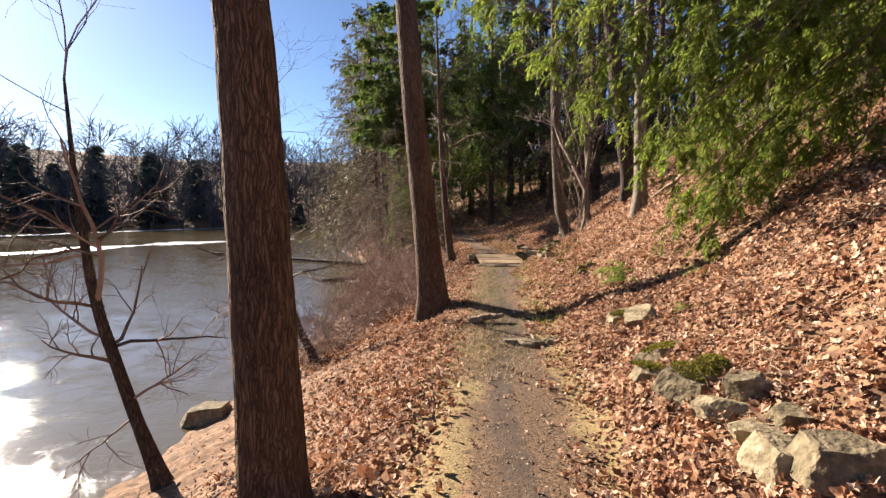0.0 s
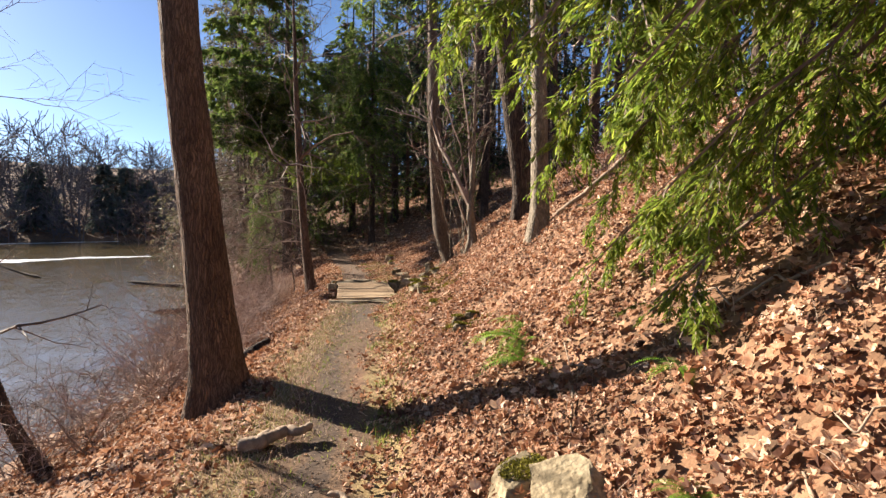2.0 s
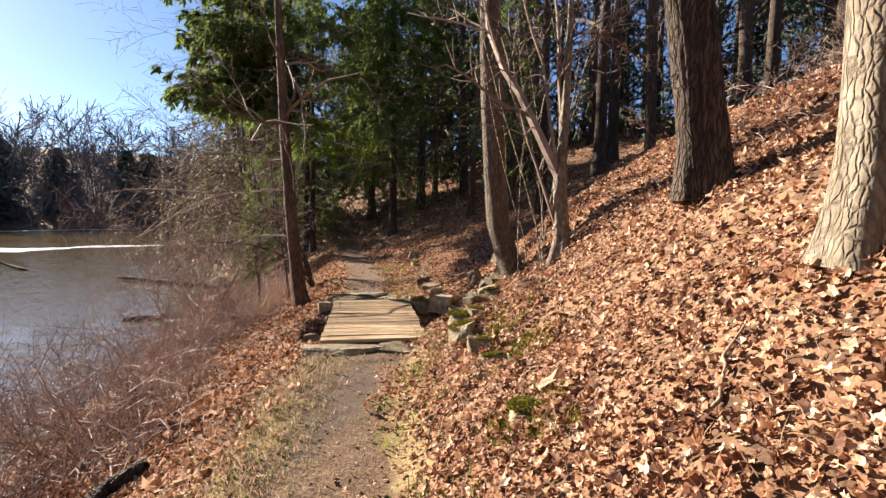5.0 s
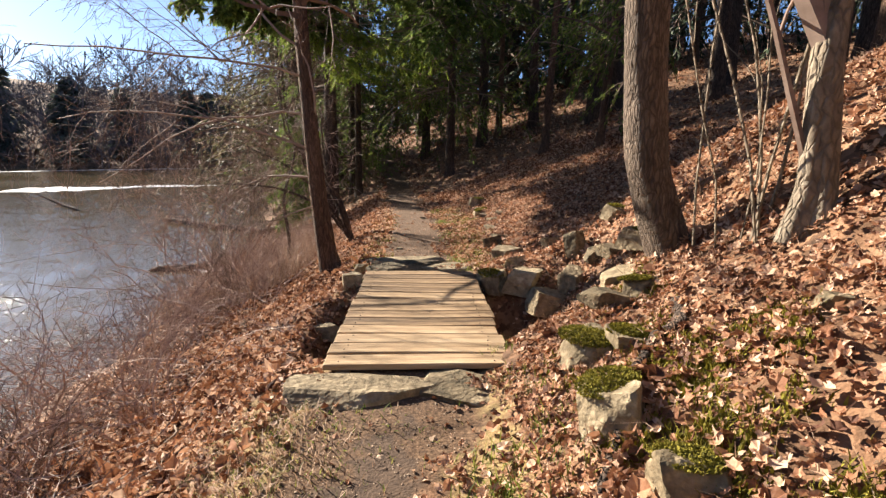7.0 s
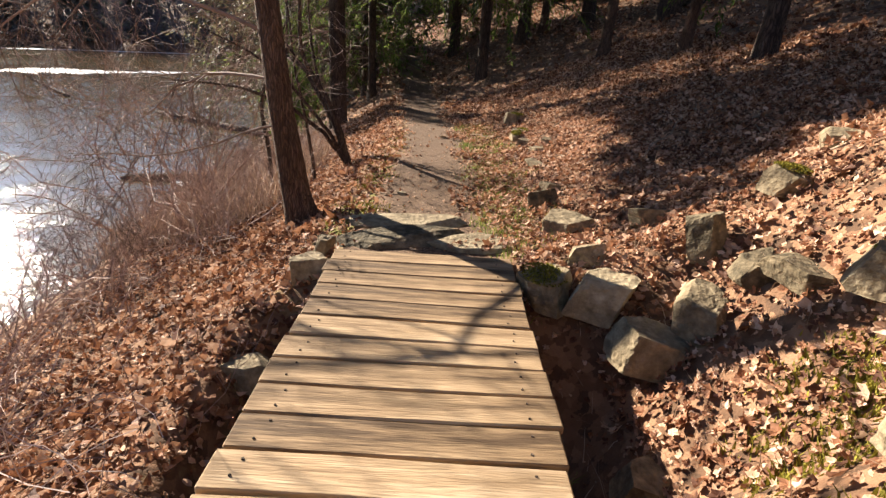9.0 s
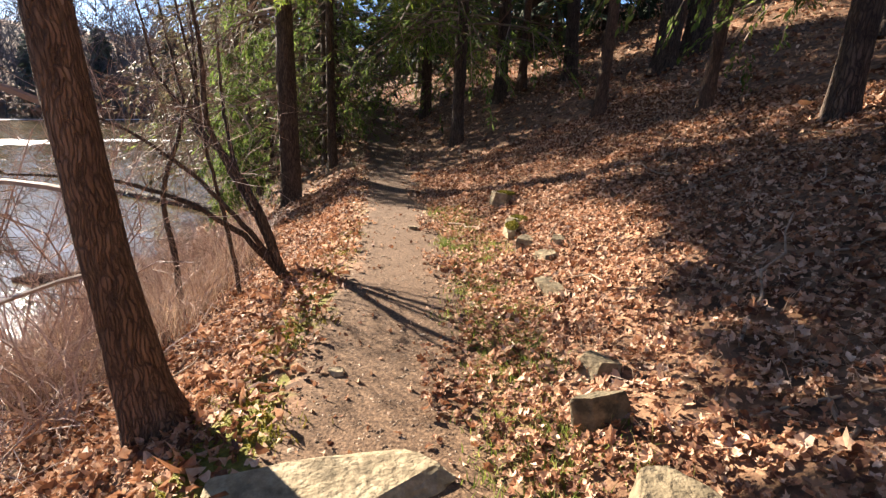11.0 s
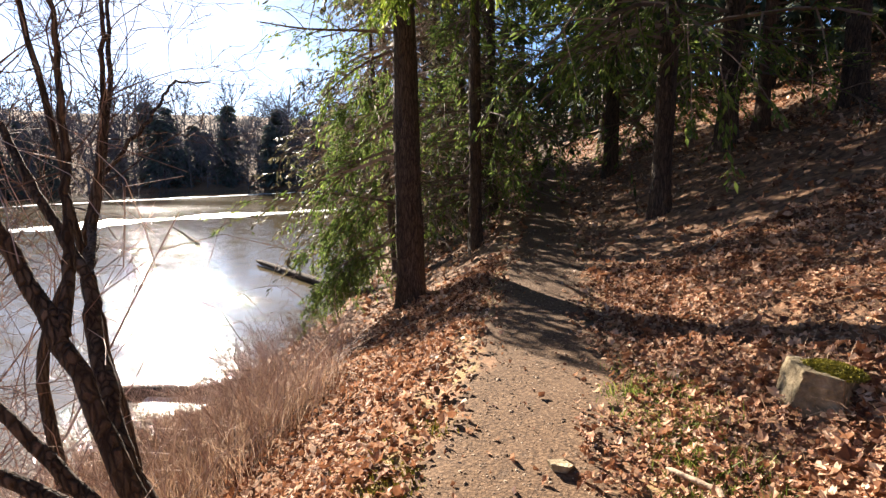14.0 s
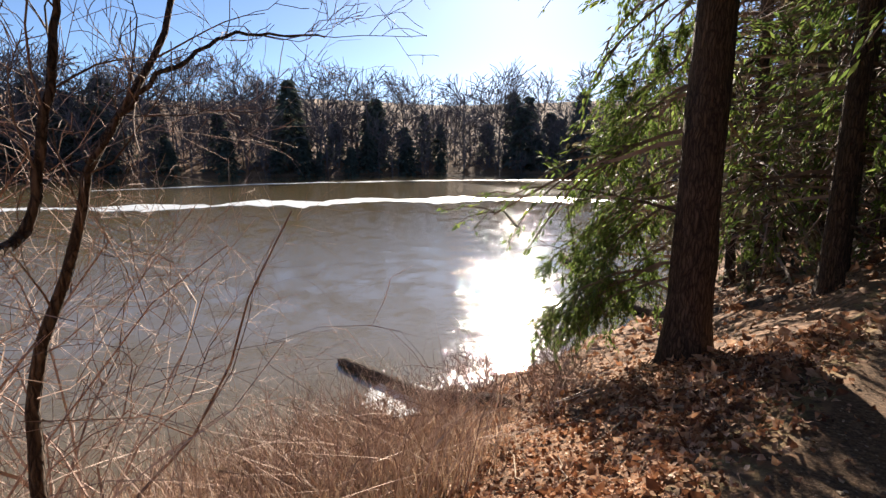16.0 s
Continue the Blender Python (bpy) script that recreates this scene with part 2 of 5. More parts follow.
M_STONE = mat("sandstone", [(0.28, (0.06, 0.048, 0.027)), (0.48, (0.2, 0.155, 0.092)), (0.6, (0.31, 0.25, 0.155)), (0.78, (0.5, 0.42, 0.28))], 15.0, 0.9, 1.0, 26.0, random_mix=0.25)
M_MOSS = mat("moss", [(0.25, (0.07, 0.065, 0.01)), (0.5, (0.2, 0.175, 0.022)), (0.8, (0.36, 0.31, 0.05))], 30.0, 0.95, 0.8, island=0.4, through_light=0.2)
M_PLANK = mat("weathered_plank", [(0.28, (0.09, 0.055, 0.028)), (0.42, (0.25, 0.165, 0.088)), (0.58, (0.4, 0.28, 0.16)), (0.78, (0.55, 0.42, 0.27))], 9.0, 0.82, 0.3, 26.0, stretch=(0.35, 4.5, 4.5), random_mix=0.3)
M_GRASS = mat("dry_grass", [(0.2, (0.19, 0.12, 0.075)), (0.5, (0.4, 0.27, 0.18)), (0.8, (0.6, 0.46, 0.34))], 5.0, 0.75, 0, island=0.6, through_light=0.3)
M_GREEN_GRASS = mat("green_grass", [(0.2, (0.07, 0.1, 0.015)), (0.5, (0.16, 0.21, 0.035)), (0.8, (0.34, 0.32, 0.09))], 5.0, 0.6, 0, island=0.6, through_light=0.4)
M_FERN = mat("fern_frond", [(0.2, (0.08, 0.16, 0.014)), (0.5, (0.17, 0.31, 0.03)), (0.8, (0.3, 0.45, 0.06))], 6.0, 0.45, 0, island=0.4, through_light=0.35)
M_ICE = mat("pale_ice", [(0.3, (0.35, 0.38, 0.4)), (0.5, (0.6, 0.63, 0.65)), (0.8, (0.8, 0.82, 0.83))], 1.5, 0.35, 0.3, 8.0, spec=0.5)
# Cool grey far twigs, with the haze of distance in the colour.
M_HAZED_TWIG = mat("hazed_twig", [(0.2, (0.07, 0.06, 0.062)), (0.5, (0.15, 0.13, 0.13)), (0.8, (0.26, 0.235, 0.23))], 0.3, 0.9, 0, island=0.4)
M_GRIT = mat("path_grit", [(0.25, (0.1, 0.064, 0.04)), (0.5, (0.2, 0.135, 0.085)), (0.75, (0.4, 0.3, 0.21))], 9.0, 0.9, 0.3, island=0.6)
M_DEADWOOD = mat("bare_deadwood", [(0.25, (0.13, 0.09, 0.06)), (0.5, (0.3, 0.22, 0.15)), (0.75, (0.46, 0.37, 0.27))], 14.0, 0.85, 0.5, stretch=(1, 1, 1))

# ---- mesh helpers ----
def mesh_np(name, verts, faces, material, smooth=False):
    """A mesh from an array of vertices and one of equal-sided faces."""
    me = bpy.data.meshes.new(name)
    verts = np.asarray(verts, np.float32)
    faces = np.asarray(faces, np.int32)
    k = faces.shape[1]
    me.vertices.add(len(verts))
    me.vertices.foreach_set("co", verts.ravel())
    me.loops.add(faces.size)
    me.loops.foreach_set("vertex_index", faces.ravel())
    me.polygons.add(len(faces))
    me.polygons.foreach_set("loop_start", np.arange(0, faces.size, k, dtype=np.int32))
    me.polygons.foreach_set("use_smooth", np.full(len(faces), smooth))
    me.update(calc_edges=True)
    me.materials.append(material)
    return me


def child(name, me, parent, label=""):
    ob = new(name, me)
    ob.parent = parent
    if label:
        ob["label"] = label
    return ob


def part(name, bm, material, parent, label=""):
    me = bpy.data.meshes.new(name)
    bm.to_mesh(me)
    bm.free()
    me.materials.append(material)
    return child(name, me, parent, label)


def thing(name, x, y, z, label, category, group="", kind=""):
    ob = new(name)
    ob.location = (x, y, z)
    return tagged(ob, label, category, group, kind)


def tubes(paths, sides=5):
    """Tubes round polylines of equal or unequal length: (points, radii) each. Returns vertices and quads."""
    V, F, base = [], [], 0
    ang = np.linspace(0, 2 * np.pi, sides, endpoint=False)
    ca, sa = np.cos(ang)[None, :, None], np.sin(ang)[None, :, None]
    for p, r in paths:
        p, r = np.asarray(p, float), np.asarray(r, float)
        n = len(p)
        d = np.gradient(p, axis=0)
        d /= np.linalg.norm(d, axis=1)[:, None] + 1e-9
        ref = np.array([0, 0, 1.0]) if abs(d[:, 2]).mean() < 0.8 else np.array([1.0, 0, 0])
        u = np.cross(d, ref)
        u /= np.linalg.norm(u, axis=1)[:, None] + 1e-9
        w = np.cross(d, u)
        ring = p[:, None, :] + r[:, None, None] * (ca * u[:, None, :] + sa * w[:, None, :])
        V.append(ring.reshape(-1, 3))
        a = (np.arange(n - 1)[:, None] * sides + np.arange(sides)[None, :])
        b = (np.arange(n - 1)[:, None] * sides + (np.arange(sides)[None, :] + 1) % sides)
        F.append(np.stack([a, b, b + sides, a + sides], -1).reshape(-1, 4) + base)
        base += n * sides
    return np.concatenate(V), np.concatenate(F)


def wander(rng, start, way, length, n, bend=0.25, droop=0.0):
    """A crooked line from start."""
    p = [np.asarray(start, float)]
    d = np.asarray(way, float)
    d = d / np.linalg.norm(d)
    for _ in range(n - 1):
        d = d + rng.normal(0, bend, 3) / math.sqrt(n) * 1.3 + np.array([0, 0, droop / n])
        d /= np.linalg.norm(d)
        p.append(p[-1] + d * length / (n - 1))
    return np.array(p)


def branching(rng, start, way, length, radius, depth, kids=4, spread=0.8, bend=0.35, droop=0.0, shrink=0.6, up=0.1, n=7):
    """A limb with its side limbs, as tube paths."""
    pts = wander(rng, start, way, length, n, bend, droop)
    out = [(pts, np.linspace(radius, max(radius * 0.35, 0.0018), n))]
    if depth:
        for k in range(kids):
            f = rng.uniform(0.25, 1.0)
            i = min(int(f * (n - 1)), n - 2)
            q = pts[i] + (pts[i + 1] - pts[i]) * (f * (n - 1) - i)
            d = pts[i + 1] - pts[i]
            d = d / np.linalg.norm(d)
            side = rng.normal(0, 1, 3)
            side -= d * side.dot(d)
            side /= np.linalg.norm(side) + 1e-9
            out += branching(rng, q, d * (1 - spread * 0.5) + side * spread + np.array([0, 0, up]), length * shrink * rng.uniform(0.6, 1.15), max(radius * (1 - 0.55 * f) * 0.55, 0.002), depth - 1, kids, spread, bend, droop, shrink, up, max(4, n - 1))
    return out


def tip_points(paths, rng, count, low=0.3):
    """Random places along the outer parts of the limbs, with the way each limb runs there."""
    P = np.concatenate([p for p, _ in paths])
    size = np.array([len(p) for p, _ in paths])
    first = np.r_[0, np.cumsum(size)[:-1]]
    i = rng.integers(0, len(paths), count)
    s = rng.uniform(low, 1, count) * (size[i] - 1)
    j = np.minimum(s.astype(int), size[i] - 2)
    a, b = P[first[i] + j], P[first[i] + j + 1]
    return a + (b - a) * (s - j)[:, None], (b - a) / (np.linalg.norm(b - a, axis=1)[:, None] + 1e-9)


def sprigs(rng, pos, way, size, droop=0.18, width=0.3, fan=0.9):
    """Small flat needle sprays, one slim kite each, roughly level and fanned off their twig."""
    n = len(pos)
    side = np.stack([-way[:, 1], way[:, 0], 0 * way[:, 0]], -1)
    side /= np.linalg.norm(side, axis=1)[:, None] + 1e-6
    s = rng.uniform(-fan, fan, n)[:, None]
    d = way * np.sqrt(1 - np.clip(s, -0.95, 0.95) ** 2) + side * s
    d[:, 2] += rng.normal(-droop, 0.22, n)
    d /= np.linalg.norm(d, axis=1)[:, None]
    w = np.cross(d, np.array([0, 0, 1.0]) + rng.normal(0, 0.45, (n, 3)))
    w /= np.linalg.norm(w, axis=1)[:, None] + 1e-6
    L = (size * rng.uniform(0.5, 1.3, n))[:, None]
    a = pos
    b = pos + d * L * 0.45 + w * L * width * 0.5
    c = pos + d * L
    e = pos + d * L * 0.45 - w * L * width * 0.5
    V = np.stack([a, b, c, e], 1).reshape(-1, 3)
    F = np.arange(4 * n).reshape(-1, 4)
    return V, F


# ---- the lie of the land ----
LAKE = -2.1
def cx(y):
    return np.interp(y, [-20, 0, 2.5, 5.6, 8.5, 13.4, 17, 20, 22, 28, 34, 45, 90], [-1.5, 0.2, 0.45, 0.8, 1.0, 1.55, 1.65, 1.67, 1.6, 0.9, 0.1, -1.2, -6])


def cz(y):
    return np.interp(y, [-20, 0, 5.6, 8.5, 13, 16.5, 18, 22, 25, 28, 32, 36, 45, 60, 90], [0.1, 0.03, -0.08, -0.06, -0.02, -0.03, -0.06, -0.08, -0.04, 0.12, 0.5, 1.0, 2.0, 3.0, 4.0])


def half_width(y):
    return np.interp(y, [0, 6, 12, 16, 20, 26, 32], [0.45, 0.45, 0.5, 0.6, 0.6, 0.5, 0.45])


def wav(x, y, s, k):
    return np.sin(x * s + 1.7 * k) * np.cos(y * s * 1.13 + 2.3 * k) + 0.5 * np.sin(x * s * 2.3 + y * s * 1.7 + k) + 0.3 * np.sin(y * s * 4.1 - x * s * 3.7 + 3 * k)


def height(x, y):
    """The ground's height, for arrays or numbers."""
    x, y = np.asarray(x, float), np.asarray(y, float)
    d = x - cx(y)
    d = np.where(d < -1, -1 + (d + 1) / (1 + 0.5 * np.exp(-(((y - 42) / 6) ** 2))), d)
    e = np.abs(d) - half_width(y)
    near = np.interp(d, [-60, -12, -7, -5.2, -3.5, -2.2, -1.3, -0.9, -0.5, 0.5, 0.65, 1.0, 1.5, 2.05, 2.5, 2.8, 5, 8, 14, 25, 60], [-6, -3.6, -2.8, -2.13, -1.55, -0.85, -0.33, -0.1, 0, 0, 0.06, 0.3, 0.55, 0.95, 1.4, 1.7, 3.0, 4.3, 6.3, 8, 10])
    past = np.interp(d, [-60, -12, -7, -5.2, -3.5, -2.2, -1.3, -0.9, -0.5, 0.5, 0.7, 1.0, 1.4, 2, 3, 5.6, 10, 20, 60], [-6, -3.6, -2.8, -2.13, -1.55, -0.88, -0.36, -0.1, 0, 0, 0.04, 0.12, 0.24, 0.5, 0.95, 2.0, 3.8, 6.5, 10])
    k = np.clip((y - 14.3) / 2.6, 0, 1)
    k = k * k * (3 - 2 * k)
    z = cz(y) * np.clip((d + 5.2) / 4, 0, 1) + near * (1 - k) + past * k
    g = np.exp(-(((y - 14.75) / 0.78) ** 4)) * np.clip((2.4 - d) / 1.5, 0, 1)
    z = z - g * np.where(d > -0.45, 0.95, np.clip(0.95 + (d + 0.45) * 1.4, 0.12, 1))
    rough = np.clip(e / 0.5, 0.12, 1)
    z = z + rough * (0.035 * wav(x, y, 2.1, 1) + 0.015 * wav(x, y, 6.3, 2)) + 0.004 * wav(x, y, 17, 3)
    z = z + np.clip((np.abs(d) - 4) / 10, 0, 1) * 0.25 * wav(x, y, 0.35, 4)
    rr = np.hypot(x, y - 20)
    az = np.arctan2(-x, y - 20)
    shore = np.interp(az, [-0.5, 0.1, 0.4, 0.8, 1.6, 2.4, 3.2], [95, 95, 98, 100, 88, 80, 80]) + 4 * np.sin(az * 9)
    far = LAKE - 0.4 + np.clip(rr - shore, -10, 400) * np.where(rr > shore, 0.27, 0.1)
    far = np.minimum(far, 16 + 0.02 * rr)
    return np.where(x < cx(y) - 3, np.maximum(z, far), np.maximum(z, np.minimum(far, 9) * 0 + z))


def H(x, y):
    return float(height(x, y))


def axis(breaks):
    out = []
    for a, b, s in breaks:
        out += list(np.arange(a, b, s))
    return np.array(out)


gx = axis([(-600, -140, 40), (-140, -12, 4), (-12, -5, 0.5), (-5, 5.5, 0.09), (5.5, 14, 0.4), (14, 60, 3), (60, 601, 60)])
gy = axis([(-600, -20, 40), (-20, -1, 1), (-1, 26, 0.09), (26, 36, 0.25), (36, 60, 1.5), (60, 160, 5), (160, 601, 40)])
GX, GY = np.meshgrid(gx, gy)
GZ = height(GX, GY)
nx, ny = len(gx), len(gy)
idx = np.arange(nx * ny).reshape(ny, nx)
me = mesh_np("ground", np.stack([GX, GY, GZ], -1).reshape(-1, 3), np.stack([idx[:-1, :-1], idx[:-1, 1:], idx[1:, 1:], idx[1:, :-1]], -1).reshape(-1, 4), M_GROUND, True)
GD = (GX - cx(GY)).ravel()
GYf = GY.ravel()
hw = half_width(GYf)
def mask(name, v):
    a = me.attributes.new(name, "FLOAT", "POINT")
    a.data.foreach_set("value", np.clip(v, 0, 1).astype(np.float32))
EDGE = np.abs(GD + 0.1 * wav(GX.ravel(), GYf, 1.7, 5)) + 0.07 * wav(GX.ravel(), GYf, 4.3, 6)
mask("dirt", np.clip((hw * np.where(GYf < 12.5, 0.7, 0.95) - EDGE) / 0.5 + 0.5, 0, 1))
mask("straw", np.where(GD < 0, np.clip(1.25 - np.abs(GD + hw + 0.12) / 0.5, 0, 1), np.clip(1.1 - np.abs(GD - hw - 0.02) / 0.34, 0, 1)) * np.interp(GYf, [2, 5, 12, 14, 18], [0.55, 0.85, 0.9, 0.4, 0.5]))
mask("wet", np.exp(-((GD + 0.05 - 0.1 * np.sin(GYf * 1.1)) / 0.16) ** 2) * np.where((GYf < 9.5), 0.75, 0.35) + np.exp(-((GYf - 11.8) / 0.9) ** 2 - (GD / 0.5) ** 2) * 0.7)
mask("moss", np.exp(-((GYf - 17.2) / 0.9) ** 2 - ((GD + 0.75) / 0.28) ** 2) * 0.9 + np.exp(-((GYf - 19.0) / 0.7) ** 2 - ((GD + 0.8) / 0.3) ** 2) * 0.8)
tagged(new("ground", me), "leaf-strewn brown soil with a trodden dirt footpath", "ground", kind="structure")

wv = np.array([[-300, -200, LAKE], [8, -200, LAKE], [8, 300, LAKE], [-300, 300, LAKE]])
tagged(new("water", mesh_np("water", wv, [[0, 1, 2, 3]], M_WATER)), "murky brown pond with rippled glittering surface", "water", kind="structure")


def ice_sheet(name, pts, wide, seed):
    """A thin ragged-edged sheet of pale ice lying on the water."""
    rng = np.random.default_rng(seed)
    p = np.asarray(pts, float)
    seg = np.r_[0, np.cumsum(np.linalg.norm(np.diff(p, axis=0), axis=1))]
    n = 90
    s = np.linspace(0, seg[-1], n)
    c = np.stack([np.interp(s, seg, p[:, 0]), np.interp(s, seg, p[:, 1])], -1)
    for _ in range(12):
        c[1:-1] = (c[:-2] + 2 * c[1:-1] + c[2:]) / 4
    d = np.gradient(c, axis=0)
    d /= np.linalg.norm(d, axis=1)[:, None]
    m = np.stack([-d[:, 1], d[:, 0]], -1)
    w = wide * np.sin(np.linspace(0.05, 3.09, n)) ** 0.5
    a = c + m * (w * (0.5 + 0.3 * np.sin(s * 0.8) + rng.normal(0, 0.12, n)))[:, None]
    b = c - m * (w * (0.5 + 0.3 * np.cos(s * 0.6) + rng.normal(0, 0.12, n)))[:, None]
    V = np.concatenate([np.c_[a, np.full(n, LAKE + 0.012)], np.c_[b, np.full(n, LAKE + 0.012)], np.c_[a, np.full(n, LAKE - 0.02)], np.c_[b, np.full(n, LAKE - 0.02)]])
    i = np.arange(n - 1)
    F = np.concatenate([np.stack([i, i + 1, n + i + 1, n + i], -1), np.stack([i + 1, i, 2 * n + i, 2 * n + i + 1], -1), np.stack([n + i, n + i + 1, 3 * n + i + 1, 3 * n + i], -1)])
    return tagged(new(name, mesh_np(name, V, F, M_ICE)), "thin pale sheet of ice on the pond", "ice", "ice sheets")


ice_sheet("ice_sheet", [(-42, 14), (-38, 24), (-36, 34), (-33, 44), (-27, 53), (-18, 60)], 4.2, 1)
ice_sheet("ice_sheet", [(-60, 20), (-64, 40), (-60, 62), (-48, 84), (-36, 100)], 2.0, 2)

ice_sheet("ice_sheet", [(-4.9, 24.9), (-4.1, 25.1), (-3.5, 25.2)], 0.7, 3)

# ---- footbridge ----
BR_Y0, BR_N, BR_PITCH, BR_Z = 13.42, 14, 0.19, 0.045
def box(bm, sx, sy, sz, m, bevel=0.006):
    r = bmesh.ops.create_cube(bm, size=1.0, matrix=m @ Matrix.Diagonal((sx, sy, sz, 1)))
    if bevel:
        bmesh.ops.bevel(bm, geom=list({e for v in r["verts"] for e in v.link_edges}), offset=bevel, segments=1, affect="EDGES")


def footbridge():
    rng = random.Random(5)
    b = thing("footbridge", 1.66, BR_Y0, 0, "low plank footbridge of weathered boards over a gully", "bridge")
    for sx in (-0.5, 0.5):
        bm = bmesh.new()
        box(bm, 0.09, BR_N * BR_PITCH + 0.1, 0.14, Matrix.Translation((sx, BR_N * BR_PITCH / 2, BR_Z - 0.04 - 0.075)))
        part("beam", bm, M_PLANK, b, "dark joist under the planks")
    for i in range(BR_N):
        bm = bmesh.new()
        wide = 1.24 + rng.uniform(-0.02, 0.03)
        box(bm, wide, BR_PITCH - rng.uniform(0.01, 0.02), 0.04, Matrix.Identity(4), 0.006)
        bmesh.ops.bisect_plane(bm, geom=bm.verts[:] + bm.edges[:] + bm.faces[:], plane_co=(-0.2, 0, 0), plane_no=(1, 0, 0))
        bmesh.ops.bisect_plane(bm, geom=bm.verts[:] + bm.edges[:] + bm.faces[:], plane_co=(0.22, 0, 0), plane_no=(1, 0, 0))
        bow = rng.uniform(-0.006, 0.006)
        for v in bm.verts:
            v.co.z += 0.004 * math.sin(v.co.x * 3 + i)
            v.co.y += bow * (1 - (v.co.x / 0.62) ** 2) + rng.uniform(-0.002, 0.002)
        p = part("plank", bm, M_PLANK, b)
        p.matrix_basis = pose(rng.uniform(-0.012, 0.012), (i + 0.5) * BR_PITCH, BR_Z - 0.02 + rng.uniform(-0.003, 0.003), rng.uniform(-0.6, 0.6), rng.uniform(-0.3, 0.3), rng.uniform(-0.5, 0.5))
        for nx_, ny_ in ((-0.52, -0.04), (-0.5, 0.045), (0.5, -0.045), (0.51, 0.04)):
            bm = bmesh.new()
            bmesh.ops.create_cone(bm, cap_ends=True, segments=6, radius1=0.006, radius2=0.005, depth=0.006, matrix=Matrix.Translation((nx_ + rng.uniform(-0.01, 0.01), ny_ + rng.uniform(-0.012, 0.012), 0.021 + 0.004 * math.sin(nx_ * 3 + i))))
            part("nail", bm, M_BARK_DARK, p, "dark rusty nail head")
    return b
footbridge()


# ---- stones ----
def stone_mesh(name, sx, sy, sz, seed, material=M_STONE):
    """A broken, weathered block: a rough lump cut by flat breaks, its edges a little worn."""
    r = random.Random(seed)
    bm = bmesh.new()
    bmesh.ops.create_icosphere(bm, subdivisions=4, radius=1)
    turn = r.uniform(0, 1.6)
    cuts = []
    for k in range(5):
        a = turn + k * 1.2566 + r.uniform(-0.3, 0.3)
        cuts.append((Vector((math.cos(a), math.sin(a), r.uniform(-0.25, 0.35))).normalized(), r.uniform(0.52, 0.72)))
    for k in range(3):
        cuts.append((Vector((r.uniform(-1, 1), r.uniform(-1, 1), r.uniform(0.3, 0.9))).normalized(), r.uniform(0.55, 0.7)))
    cuts += [(Vector((r.uniform(-0.22, 0.22), r.uniform(-0.22, 0.22), 1)).normalized(), r.uniform(0.42, 0.52)), (Vector((0, 0, -1)), 0.5)]
    off = Vector((seed * 3.1, seed * 1.7, 0))
    for v in bm.verts:
        p = v.co.copy()
        for nrm, dist in cuts:
            h = p.dot(nrm) - dist
            if h > 0:
                p -= nrm * h * 0.99
        q = p.normalized()
        p += q * (0.035 * noise.noise(p * 2.6 + off) + 0.018 * noise.noise(p * 7 + off) + 0.014 * noise.noise(p * 17 + off))
        v.co = Vector((p.x * sx, p.y * sy, p.z * sz)) * 0.69
    me = bpy.data.meshes.new(name)
    bm.to_mesh(me)
    bm.free()
    me.materials.append(material)
    return me


def rock(x, y, sx, sy, sz, seed, turn=0.0, sink=0.25, label="weathered tan sandstone block among dead leaves", group="stones beside the footpath", moss=0.0, name="rock", tilt=0.0):
    z = H(x, y) + sz * (0.3 - sink)
    ob = tagged(new(name, stone_mesh(name, sx, sy, sz, seed)), label, "rock", group)
    ob.matrix_basis = pose(x, y, z, tilt, tilt * 0.6, turn)
    if moss:
        rng = np.random.default_rng(seed)
        n = int(3600 * moss)
        a = rng.uniform(0, 2 * np.pi, n)
        q = np.sqrt(rng.uniform(0, 1, n)) * 0.55
        pos = np.stack([np.cos(a) * q * sx * 0.8 + 0.1 * sx, np.sin(a) * q * sy * 0.8, np.full(n, sz * 0.39) - q * q * sz * 0.3], -1)
        way = rng.normal(0, 1, (n, 3)) * [1, 1, 0.4] + [0, 0, 0.6]
        way /= np.linalg.norm(way, axis=1)[:, None]
        V, F = sprigs(rng, pos, way, 0.016, -0.3, 0.6)
        child("moss_patch", mesh_np("moss_patch", V, F, M_MOSS), ob, "yellow-green moss cushion")
    return ob


